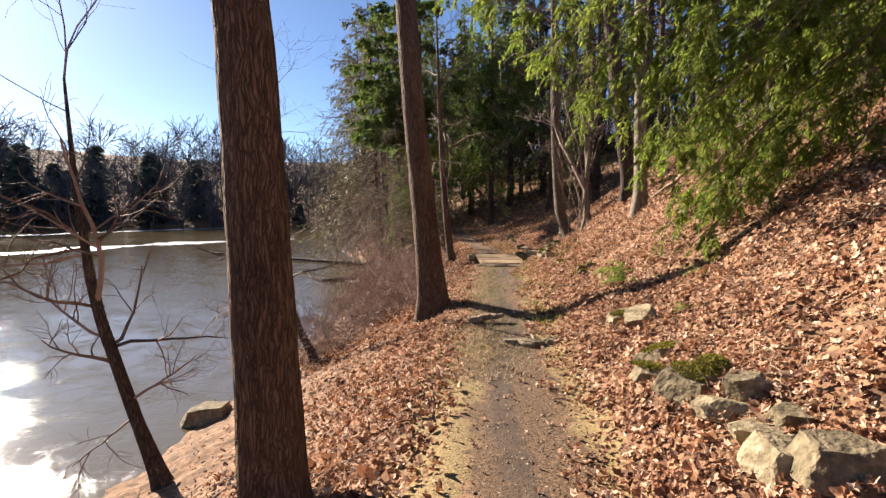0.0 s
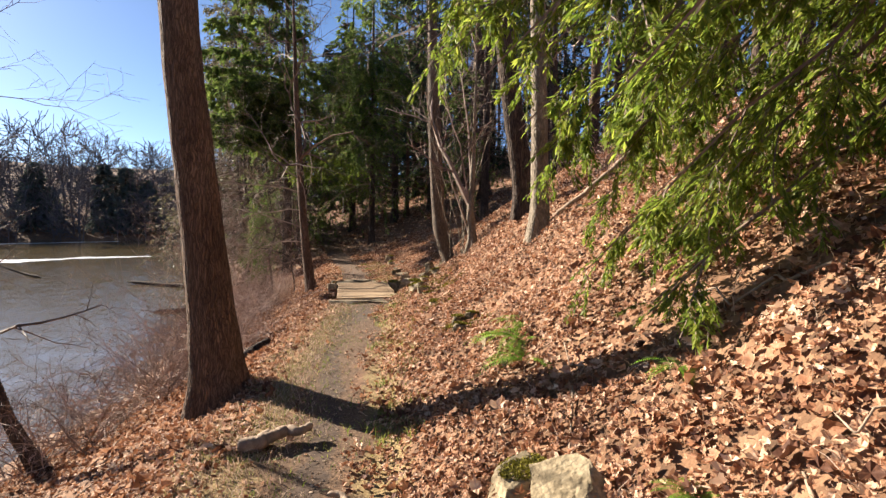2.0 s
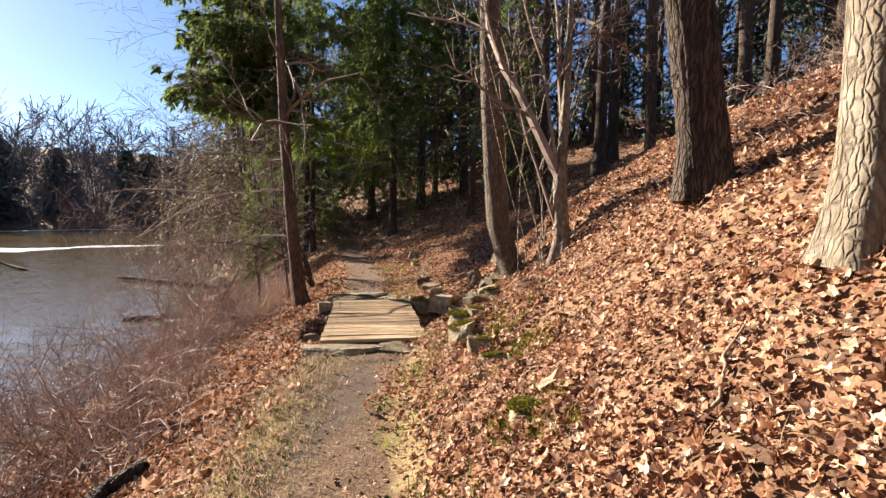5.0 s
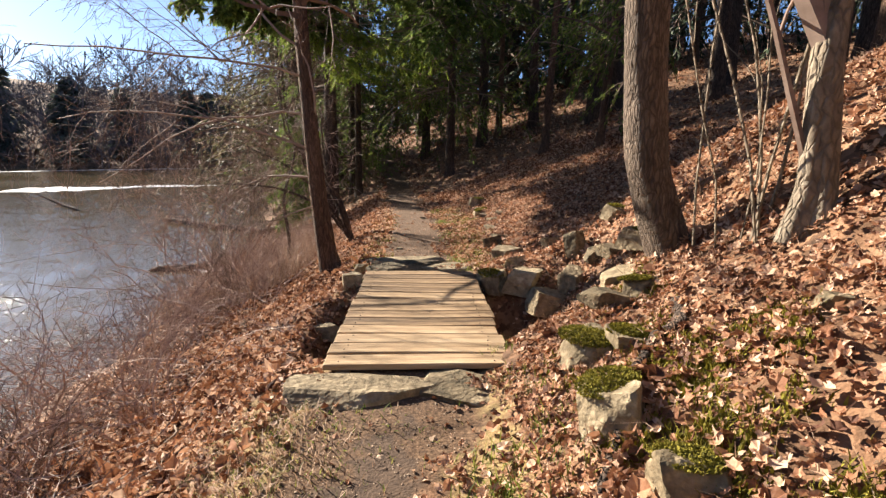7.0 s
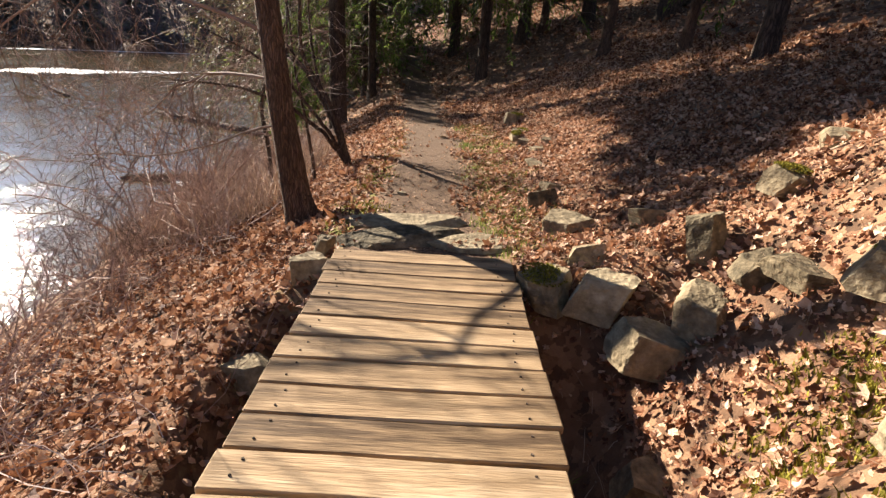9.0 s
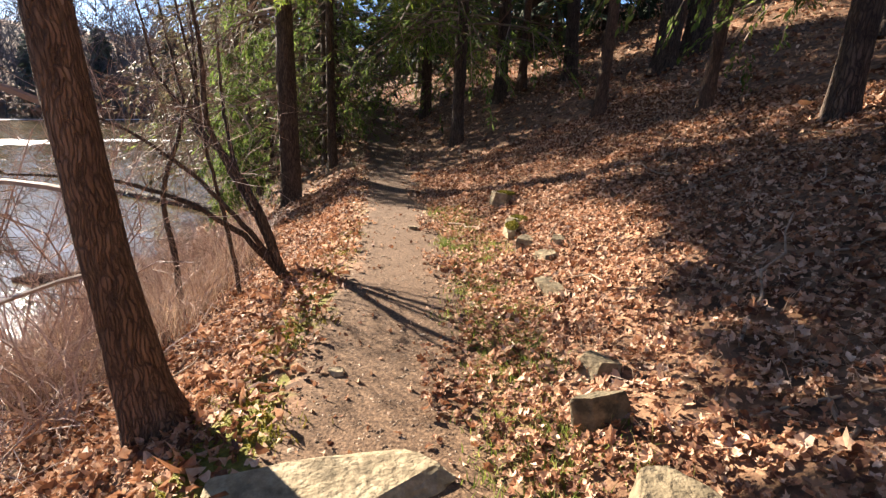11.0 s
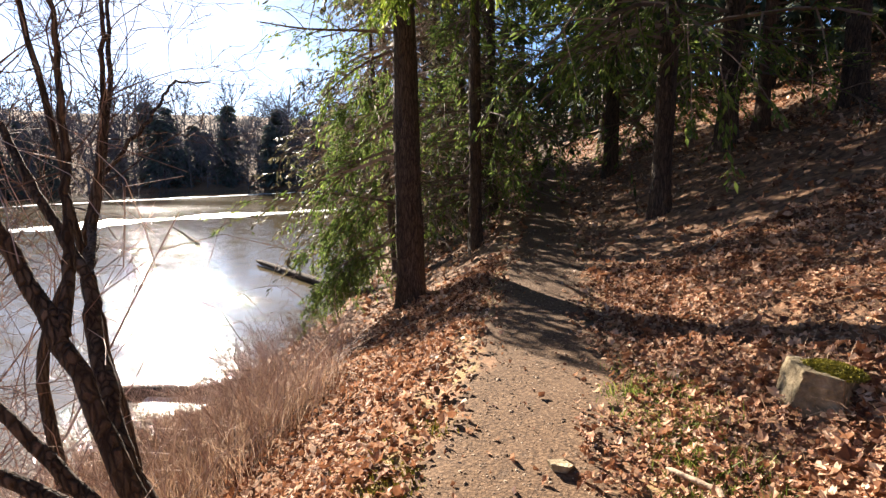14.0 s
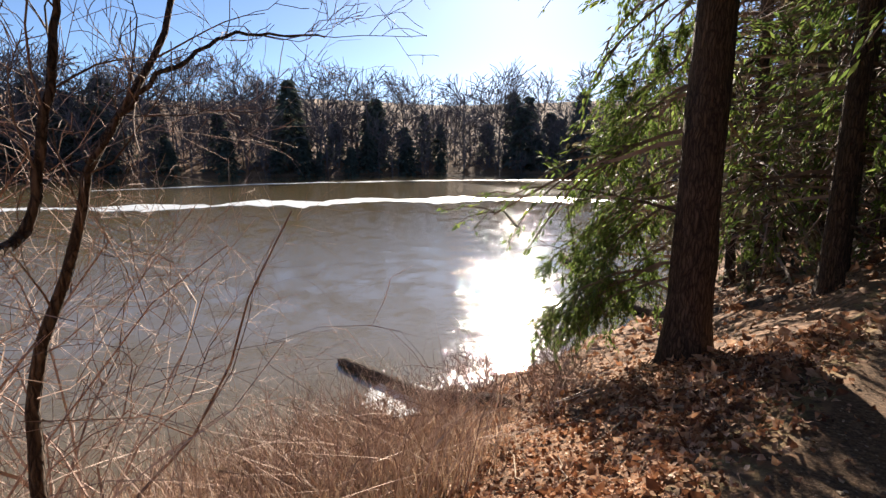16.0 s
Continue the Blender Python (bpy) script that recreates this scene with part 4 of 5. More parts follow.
def hemlocks():
    # the big one at the water's edge
    f = hemlock(-1.22, 27.0, 17, 0.22, 41, 56, 0.6, 2.6, 0.1, 12000, side=2.9, twist=0.7)
    rng = np.random.default_rng(40)
    ends = [(-0.2, 24.2, 3.5), (0.5, 24.0, 3.2), (1.2, 24.3, 3.3), (1.9, 24.6, 3.4), (0.8, 23.6, 3.8), (1.6, 24.0, 4.0), (0.1, 23.8, 4.2), (2.2, 25.0, 3.8), (-0.8, 24.2, 4.1)]
    # upper boughs, mostly out of view, added to shade the slope
    ends += [(rng.uniform(-3.6, -0.2), rng.uniform(23.2, 25.8), rng.uniform(4.2, 8.0)) for _ in range(20)]
    shade_ends = ends[9:] + [(rng.uniform(-0.3, 2.2), rng.uniform(23.8, 25.6), rng.uniform(5.2, 8.0)) for _ in range(14)]
    # boughs over the path, in the needle colour brightened as if sunlit
    hang(f, 53, [((0, 0, e[2] + rng.uniform(1.4, 2.2)), e) for e in ends[:9]], M_NEEDLE_SUNLIT, 4600, 0.068, 20)
    hang(f, 55, [((0, 0, e[2] + rng.uniform(1.4, 2.2)), e) for e in shade_ends], M_NEEDLE, 1900, 0.11, 14)
    # unseen outer boughs, added to throw more shade past the bridge
    wide = []
    for _ in range(28):
        a, q, h = rng.uniform(3.1, 5.0), rng.uniform(2.2, 4.7), rng.uniform(6.0, 11.0)
        wide.append((-1.22 + math.cos(a) * q, 27 + math.sin(a) * q, h))
    # an unseen curtain of boughs, set across the sun's way to the slope
    for _ in range(34):
        across, along = rng.uniform(13.9, 18.0), rng.uniform(17.0, 19.2)
        wide.append((0.675 * across - 0.738 * along, 0.738 * across + 0.675 * along, rng.uniform(4.5, 7.2)))
    hang(f, 56, [((0, 0, e[2] + rng.uniform(0.9, 1.8)), e) for e in wide], M_NEEDLE, 2300, 0.17, 16)
    ends = []
    for _ in range(11):
        a, q = rng.uniform(2.7, 3.9), rng.uniform(1.2, 2.2)
        ends.append((-1.22 + math.cos(a) * q, 27 + math.sin(a) * q, rng.uniform(-1.0, 3.6)))
    hang(f, 54, [((0, 0, e[2] + rng.uniform(1.6, 2.4)), e) for e in ends], M_NEEDLE, 2600, 0.07, 18)
    hemlock(-0.58, 28.9, 13, 0.12, 42, 70, 0.8, 2.2, 0.1, 11000, side=2.2)
    hemlock(-0.95, 30.2, 13, 0.13, 43, 70, 0.8, 2.2, 0.11, 11000)
    hemlock(-1.1, 32.5, 14, 0.16, 44, 70, 0.8, 2.4, 0.12, 11000)
    g = hemlock(2.7, 28.3, 15, 0.15, 45, 130, 2.6, 3.6, 0.13, 36000, side=-2.4, twist=1.3)
    over = [(rng.uniform(-0.6, 6.4), rng.uniform(24.6, 27.4), rng.uniform(3.6, 8.6)) for _ in range(26)]
    hang(g, 57, [((0, 0, e[2] + rng.uniform(0.9, 1.8)), e) for e in over], M_NEEDLE, 2000, 0.12, 16)
    # thin grey-brown hemlocks leaning over the water
    for k, (x, y, tall, reach) in enumerate(((-3.6, 33.6, 16, 4.6), (-4.6, 36.8, 18, 5.2), (-6.0, 40.2, 18, 5.0), (-7.2, 43.6, 17, 4.8), (-4.6, 41.5, 18, 4.6))):
        hemlock(x, y, tall, 0.17, 160 + k, 120, 0.8, reach, 0.2, 15000, label="thin grey-brown hemlock on the bank over the water", needles=M_NEEDLE_GREY, lean=(-0.8, 0))
    # dark hemlocks up the slope
    for k, (x, y) in enumerate(((7.2, 37.0), (11.5, 36.5), (15.5, 34.0), (14.0, 39.0), (19.0, 36.0), (21.0, 30.0), (24.0, 26.0), (12.5, 31.0), (17.5, 27.0), (16.5, 22.0), (10.5, 41.0), (23.0, 17.5))):
        hemlock(x, y, 13 + (k * 37 % 5), 0.17, 180 + k, 70, 1.2, 3.6, 0.3, 8000, needles=M_FAR_NEEDLE, sides=8, group="hemlocks of the upper slope")
    hemlock(4.2, 31.5, 16, 0.2, 46, 90, 1.6, 3.2, 0.13, 17000, side=-2.0, twist=1.4)
    hemlock(1.9, 34.0, 15, 0.18, 47, 110, 1.0, 3.4, 0.15, 30000)
    hemlock(6.2, 20.5, 13, 0.14, 50, 80, 1.8, 2.8, 0.11, 22000, side=2.6)
    rng = np.random.default_rng(77)
    for k in range(46):
        y = rng.uniform(36, 75)
        d = rng.uniform(-2.6, 11)
        if abs(d) < 1.2:
            continue
        hemlock(cx(y) + d, y, rng.uniform(12, 18), rng.uniform(0.12, 0.22), 200 + k, 26, rng.uniform(0.5, 2.5), 3.8, 0.4, 3600, needles=M_FAR_NEEDLE, sides=8, group="hemlocks of the far wood")
    # near hemlock whose boughs hang over the leafy slope
    t = hemlock(5.7, 4.2, 12, 0.2, 51, 30, 5.5, 2.6, 0.1, 8000, label="hemlock whose green boughs, coloured as sunlit, hang over the slope", needles=M_NEEDLE_SUNLIT)
    ends = ((3.2, 1.2, 6.5, 3.3), (3.3, 0.6, 6.0, 3.4), (3.4, 1.0, 7.5, 3.9), (3.5, 0.3, 7.4, 4.2), (2.6, 1.6, 6.0, 2.9), (2.2, 2.2, 5.6, 2.7), (2.0, 2.35, 5.0, 2.35), (1.6, 2.45, 5.6, 1.9), (1.4, 2.35, 5.4, 1.4), (2.6, 2.1, 4.6, 3.0), (2.4, 2.7, 6.4, 2.5), (2.8, 1.75, 5.4, 3.2), (1.3, 2.9, 5.6, 1.5), (1.9, 3.2, 6.9, 2.2), (1.6, 3.5, 6.5, 1.8), (3.0, 2.5, 6.0, 3.4), (2.1, 2.0, 5.2, 2.0), (2.9, 3.1, 7.0, 3.1), (1.0, 3.5, 5.0, 1.5), (2.4, 2.6, 4.4, 2.7), (2.3, 3.6, 7.3, 2.5), (1.5, 3.3, 6.8, 1.5), (0.9, 3.2, 6.4, 1.2), (0.8, 2.75, 5.6, 1.05), (2.0, 3.9, 7.6, 2.2), (0.9, 2.95, 6.7, 1.2), (1.0, 3.2, 6.3, 1.45), (1.3, 3.1, 7.2, 1.6), (1.6, 3.3, 7.0, 2.0), (1.8, 3.0, 6.7, 2.3), (2.4, 1.45, 6.2, 2.55), (2.5, 1.6, 5.8, 2.5), (2.3, 1.75, 5.5, 2.3), (2.2, 1.85, 5.0, 2.25), (1.9, 1.9, 4.6, 1.95), (2.1, 2.0, 5.7, 2.1), (2.0, 2.3, 6.2, 2.0), (2.9, 0.9, 6.0, 3.1), (3.2, 0.2, 6.0, 3.7), (3.4, -0.1, 6.3, 4.0), (3.0, 1.3, 5.4, 2.9), (2.6, 1.5, 6.9, 2.9))
    hang(t, 52, [((0, 0, e[0] + 0.4), e[1:]) for e in ends], M_NEEDLE_SUNLIT, 5600, 0.05)


hemlocks()


# ---- woods ----
def woods():
    rng = np.random.default_rng(9)
    # hillside trunks
    spots = [(5.4, 25.7, 0.11), (7.5, 27.7, 0.26), (8.5, 28.2, 0.26), (4.95, 32.0, 0.12), (6.2, 31.0, 0.2), (9.5, 24.0, 0.2), (8.8, 29.0, 0.16), (11.0, 26, 0.2), (8.5, 14, 0.2), (9.6, 11.5, 0.22), (10.6, 13.2, 0.14), (7.5, 17.5, 0.12), (9.5, 19, 0.18), (12, 16, 0.2), (12.5, 21, 0.2), (13, 11, 0.2), (11.5, 8.5, 0.18), (14.5, 14, 0.22), (15, 19, 0.2), (9.2, 7.2, 0.12), (13.5, 24, 0.2), (6.2, 23.2, 0.1)]
    for k in range(70):
        y = rng.uniform(8, 60)
        spots.append((cx(y) + rng.uniform(9, 34), y, rng.uniform(0.1, 0.24)))
    for k, (x, y, r) in enumerate(spots):
        lx, ly = rng.normal(0, 0.35, 2)
        bare_tree(x, y, [(0, 0, 0), (lx * 0.1, ly * 0.1, 1), (lx * 0.5, ly * 0.5, 5), (lx, ly, rng.uniform(9, 13))], [r * 1.1, r, r * 0.8, r * 0.25], M_BARK_DARK if k % 3 else M_BARK_RED, "bare tree trunk on the wooded slope", 300 + k, 6, 4.0, 2.2, 1, group="trees of the wooded slope")
    # bare twiggy trees along the own bank further on
    for k, (x, y, h) in enumerate(((-3.2, 31.0, 8), (-1.9, 33.6, 10), (-2.8, 36.2, 12), (-3.6, 37.0, 12), (-2.6, 34.0, 10), (-4.0, 33.5, 9), (-4.5, 38.0, 11), (-3.0, 39, 12), (-3.4, 42, 12), (-6, 44, 11), (-5.5, 50, 12), (-4.0, 47, 13), (-7.5, 56, 12), (-6.0, 60, 13), (-8, 64, 13))):
        bare_tree(x, y, [(0, 0, 0), (-0.2, 0, h * 0.3), (-0.5, 0, h * 0.6), (-0.6, 0, h)], [0.11, 0.09, 0.06, 0.015], M_BARK_DARK, "bare twiggy tree on the bank", 420 + k, 26, 0.6, 2.5, 2, group="bare bank trees", droop=-0.3, twig=M_TWIG_RED)
    # far shore: bare trees and dark conifers in haze-greyed colours, a few shapes copied
    bare, dark = [], []
    for k in range(7):
        h = rng.uniform(14, 19)
        t = thing("distant_tree", -120, 60 + 5 * k, 12, "distant bare tree on the far shore, greyed as by haze", "tree", "trees of the far shore")
        line = wander(rng, (0, 0, 0), (0, 0, 1), h * 0.85, 6, 0.12)
        paths = [(line, np.linspace(0.18, 0.06, 6))]
        for j in range(20):
            f = rng.uniform(0.08, 1)
            q = line[min(int(f * 5), 4)]
            aa = rng.uniform(0, 6.28)
            paths += branching(rng, q, (math.cos(aa) * 0.8, math.sin(aa) * 0.8, 0.8), h * 0.28, 0.06, 1, 5, 0.7, 0.3, 0, 0.7, 0.15, 4)
        V, F = tubes([(p, np.maximum(r, 0.05)) for p, r in paths], 3)
        child("crown", mesh_np("crown", V, F, M_HAZED_TWIG), t, "leafless crown")
        bare.append(t)
    for k in range(4):
        h = rng.uniform(9, 14)
        t = thing("distant_conifer", -125, 60 + 5 * k, 12, "distant dark conifer on the far shore, greyed as by haze", "tree", "trees of the far shore")
        n = 900
        f = rng.uniform(0.02, 1, n)
        aa = rng.uniform(0, 6.28, n)
        q = (1 - f) ** 0.8 * 4.6 * rng.uniform(0.3, 1.1, n) * (0.8 + 0.2 * np.sin(f * 40))
        pos = np.stack([np.cos(aa) * q * 0.78, np.sin(aa) * q * 0.78, f * h], -1)
        way = np.stack([np.cos(aa), np.sin(aa), 0 * aa - 0.25], -1)
        V, F = sprigs(rng, pos, way, 1.5, 0.3, 0.4, 0.6)
        child("crown", mesh_np("crown", V, F, M_HAZED_NEEDLE), t)["kind"] = "stuff"
        V, F = tubes([(np.array([[0, 0, 0], [0, 0, h * 0.9]]), np.array([0.16, 0.04]))], 5)
        child("trunk", mesh_np("trunk", V, F, M_BARK_DARK), t)
        dark.append(t)
    def plant(ring, out, az, share):
        a = az + rng.uniform(-0.01, 0.01)
        d = float(np.interp(a, [-0.5, 0.1, 0.4, 0.8, 1.6, 2.4, 3.2], [95, 95, 98, 100, 88, 80, 80])) + 4 * math.sin(a * 9) + out + rng.uniform(0, 4)
        x, y = -math.sin(a) * d, 20 + math.cos(a) * d
        kinds = dark if rng.uniform() < share else bare
        sc = rng.uniform(0.6, 1.3) * (0.55 if ring == 0 else 1)
        return kinds[rng.integers(len(kinds))], x, y, pose(x, y, H(x, y) - 0.3, 0, 0, rng.uniform(0, 360)) @ Matrix.Scale(sc, 4)
    for az in np.arange(-0.05, 2.5, 0.02):
        for ring, out, share in ((0, 0.4, 0.12), (1, 4, 0.22), (2, 11, 0.3)):
            kind, x, y, m = plant(ring, out, az, share)
            if x < cx(y) - 8:
                copy_thing(kind, Matrix.Identity(4)).matrix_basis = m
    VV, FF, base = [], [], 0
    for az in np.arange(-0.05, 2.6, 0.021):
        kind, x, y, m = plant(3, 20, az, 0)
        if x < cx(y) - 8:
            md = kind.children[0].data
            v = np.empty(len(md.vertices) * 3, np.float32)
            md.vertices.foreach_get("co", v)
            f = np.empty(len(md.loops), np.int32)
            md.loops.foreach_get("vertex_index", f)
            v = v.reshape(-1, 3) @ np.array(m.to_3x3()).T + np.array(m.translation)
            VV.append(v)
            FF.append(f.reshape(-1, 4) + base)
            base += len(v)
    tagged(new("distant_wood", mesh_np("distant_wood", np.concatenate(VV), np.concatenate(FF), M_HAZED_TWIG)), "distant bare woods behind the far shore, greyed as by haze", "woods", kind="stuff")
    for t in bare + dark:
        for o in (*t.children_recursive, t):
            bpy.data.objects.remove(o)
woods()


# ---- brush on the bank ----
def brush(name, label, spots, seed, mats, tall=(0.7, 1.5), stems=8, depth=2, spread=0.75, r=0.0105):
    rng = np.random.default_rng(seed)
    for k, (x, y) in enumerate(spots):
        paths = []
        for i in range(stems):
            a = rng.uniform(0, 6.28)
            paths += branching(rng, (rng.normal(0, 0.12), rng.normal(0, 0.12), 0), (math.cos(a) * spread, math.sin(a) * spread, 1), rng.uniform(*tall), r * rng.uniform(0.6, 1.3), depth, 4, 0.7, 0.45, -0.35, 0.6, 0.1, 6)
        V, F = tubes(paths, 3)
        b = tagged(new(name, mesh_np(name, V, F, mats[k % len(mats)])), label, "bush", "bushes of the bank")
        b.location = (x, y, H(x, y) - 0.03)


def all_brush():
    rng = np.random.default_rng(8)
    spots = []
    for k in range(52):
        y = rng.uniform(9.3, 19.5)
        d = rng.uniform(-4.9, -2.1) + (0.15 if y > 12 else 0)
        spots.append((cx(y) + d, y))
    brush("bush", "leafless tangle of thin reddish-brown twigs on the bank", spots, 61, (M_TWIG_RED, M_TWIG, M_TWIG_RED))
    spots = [(cx(y) - rng.uniform(2.8, 5.0), y) for y in rng.uniform(22.5, 27.5, 26)]
    brush("bush", "low leafless brush at the water's edge", spots, 62, (M_TWIG_RED, M_TWIG), (0.4, 0.9), 8)
    # taller arching bush
    brush("bush", "arching dark leafless bush on the bank", [(-2.2, 13.2), (-2.0, 14.6), (-1.5, 11.2), (-0.75, 12.7), (-1.3, 13.6), (-0.9, 11.9)], 63, (M_TWIG, M_TWIG_RED), (0.9, 1.7), 8, 2, 0.5, 0.011)
all_brush()


def slope_tangle():
    rng = np.random.default_rng(66)
    spots = [(rng.uniform(4.6, 8.5), rng.uniform(6.0, 11.5)) for _ in range(16)] + [(rng.uniform(4.5, 8), rng.uniform(11.5, 14)) for _ in range(5)]
    brush("bush", "leafless tangle of bent pale twigs on the slope", spots, 64, (M_TWIG_RED, M_TWIG), (0.5, 1.2), 6, 2, 1.6, 0.007)
slope_tangle()
brush("bush", "tall bare bush of fine reddish twigs above the shore", [(-2.5, 21.3), (-3.1, 20.6), (-2.2, 20.3)], 67, (M_TWIG_RED,), (2.2, 3.6), 11, 3, 0.35, 0.014)


def blades(name, label, spots, seed, material, tall, per, wide=0.006, category="grass", spread=0.16, lean=0.5):
    """Grass as thin bent blades, joined as one uncountable growth."""
    rng = np.random.default_rng(seed)
    x = np.repeat(spots[:, 0], per) + rng.normal(0, spread, len(spots) * per)
    y = np.repeat(spots[:, 1], per) + rng.normal(0, spread, len(spots) * per)
    z = height(x, y)
    keep = z > LAKE - 0.1
    x, y, z = x[keep], y[keep], z[keep]
    n = len(x)
    h = rng.uniform(*tall, n)
    a = rng.uniform(0, 6.28, n)
    ln = rng.uniform(0.1, lean, n) * h
    p0 = np.stack([x, y, z - 0.01], -1)
    p1 = p0 + np.stack([np.cos(a) * ln * 0.35, np.sin(a) * ln * 0.35, h * 0.6], -1)
    p2 = p0 + np.stack([np.cos(a) * ln, np.sin(a) * ln, h], -1)
    b = rng.uniform(0, 6.28, n)
    w = np.stack([np.cos(b), np.sin(b), 0 * b], -1) * wide * rng.uniform(0.6, 1.2, n)[:, None]
    V = np.stack([p0 - w, p0 + w, p1 + w * 0.7, p1 - w * 0.7, p2 + w * 0.15, p2 - w * 0.15], 1).reshape(-1, 3)
    q = np.arange(n)[:, None] * 6
    F = np.concatenate([q + [0, 1, 2, 3], q + [3, 2, 4, 5]])
    return tagged(new(name, mesh_np(name, V, F, material)), label, category, kind="stuff")


def grasses():
    rng = np.random.default_rng(14)
    y = rng.uniform(20.0, 24.4, 330)
    s = np.stack([cx(y) - rng.uniform(2.3, 5.3, 330), y], -1)
    blades("dry_grass", "tall dry tan grass on the shore", s, 71, M_GRASS, (0.2, 0.6), 16, 0.004, lean=0.9)
    blades("dry_stalks", "thin pinkish dry stalks on the shore", s, 77, M_TWIG_RED, (0.3, 1.05), 13, 0.0045, lean=1.3)
    y = rng.uniform(4.5, 13.0, 560)
    s = np.stack([cx(y) - half_width(y) - rng.normal(0.2, 0.22, 560), y], -1)
    blades("path_grass", "short straw-coloured grass along the path edge", s, 72, M_GRASS, (0.02, 0.07), 34, 0.004, lean=1.5)
    s = np.stack([cx(y) - half_width(y) - rng.normal(0.1, 0.3, 560), y], -1)
    blades("path_grass", "short yellow-green grass along the path edge", s[:420], 78, M_GREEN_GRASS, (0.015, 0.05), 22, 0.004, lean=1.6)
    y = rng.uniform(6.5, 23.0, 110)
    s = np.stack([cx(y) + half_width(y) + rng.normal(0.2, 0.16, 110), y], -1)
    blades("green_grass", "tufts of yellow-green grass along the path edge", s, 73, M_GREEN_GRASS, (0.03, 0.12), 30, 0.004, spread=0.06, lean=1.0)
    y = rng.uniform(16.6, 23.0, 170)
    s = np.stack([cx(y) + half_width(y) + rng.normal(0.12, 0.12, 170), y], -1)
    blades("green_grass", "low yellow-green grass and moss beside the path", s, 76, M_GREEN_GRASS, (0.02, 0.08), 40, 0.004, spread=0.07, lean=1.2)
    y = rng.uniform(17.0, 22.0, 60)
    s = np.stack([cx(y) - half_width(y) - rng.normal(0.25, 0.15, 60), y], -1)
    blades("green_grass", "tufts of yellow-green grass and moss along the path", s, 74, M_MOSS, (0.02, 0.06), 60, 0.005, spread=0.08, lean=1.2)
    c = np.array([(2.75, 11.4), (2.6, 11.9), (2.95, 12.4), (2.7, 12.9), (3.3, 14.2), (3.05, 13.5), (2.45, 10.3), (2.4, 8.5)])
    s = np.repeat(c, 14, 0) + rng.normal(0, 0.15, (112, 2))
    blades("moss_tuft", "yellow-green moss growing among the dead leaves", s, 79, M_MOSS, (0.03, 0.075), 90, 0.006, "moss", 0.05, 0.8)
    y = rng.uniform(2.0, 24.0, 1300)
    s = np.stack([cx(y) + half_width(y) + rng.uniform(0.3, 4.5, 1300), y], -1)
    blades("dead_stems", "thin dead stems lying among the leaves", s, 75, M_GRASS, (0.03, 0.16), 8, 0.003, spread=0.2, lean=2.5)
grasses()


# ---- fern ----
def fern(x, y, size, seed, fronds=16):
    rng = np.random.default_rng(seed)
    t = thing("fern", x, y, H(x, y), "bright green evergreen fern on the leafy slope", "fern", "ferns")
    for k in range(fronds):
        a = rng.uniform(0, 6.28)
        ln = size * rng.uniform(0.7, 1.15)
        n = 26
        s = np.linspace(0, 1, n)
        rise = rng.uniform(0.35, 0.75)
        px = np.cos(a) * s * ln
        py = np.sin(a) * s * ln
        pz = ln * (rise * s - 0.75 * s ** 2.2)
        c = np.stack([px, py, np.maximum(pz, -0.25 * s) + 0.02], -1)
        side = np.array([-math.sin(a), math.cos(a), 0])
        w = 0.13 * ln * np.sin(np.clip(s * 1.02 + 0.06, 0, 1) * np.pi) ** 0.7 + 0.004
        V, F = [], []
        for i in range(2, n - 1):
            d = c[i + 1] - c[i]
            for sg in (-1, 1):
                tip = c[i] + side * sg * w[i] + d * 0.9 + np.array([0, 0, -0.02 * w[i] / 0.1])
                q = len(V)
                V += [c[i] - d * 0.12, (c[i] + tip) / 2 - d * 0.28, tip, (c[i] + tip) / 2 + d * 0.3]
                F.append([q, q + 1, q + 2, q + 3])
        child("frond", mesh_np("frond", np.array(V), np.array(F), M_FERN), t)
    return t
for x, y, s, k in ((2.42, 6.6, 0.42, 1), (2.52, 6.95, 0.44, 2), (2.6, 7.25, 0.3, 3), (2.3, 4.6, 0.16, 4), (2.75, 5.3, 0.22, 5)):
    fern(x, y, s, k)


# ---- dead wood ----
def log(name, pts, radii, material, label, seed=1, category="log", sides=10, group=""):
    p = np.asarray(pts, float)
    rng = np.random.default_rng(seed)
    n = max(10, len(p) * 6)
    seg = np.r_[0, np.cumsum(np.linalg.norm(np.diff(p, axis=0), axis=1))]
    s = np.linspace(0, seg[-1], n)
    c = np.stack([np.interp(s, seg, p[:, k]) for k in range(3)], -1)
    r = np.interp(s, seg, radii) * (1 + rng.normal(0, 0.07, n))
    r[0] *= 0.4
    r[-1] *= 0.4
    V, F = tubes([(c, r)], sides)
    V += rng.normal(0, 0.04 * float(np.mean(radii)), V.shape)
    return tagged(new(name, mesh_np(name, V, F, material, True)), label, category, group)


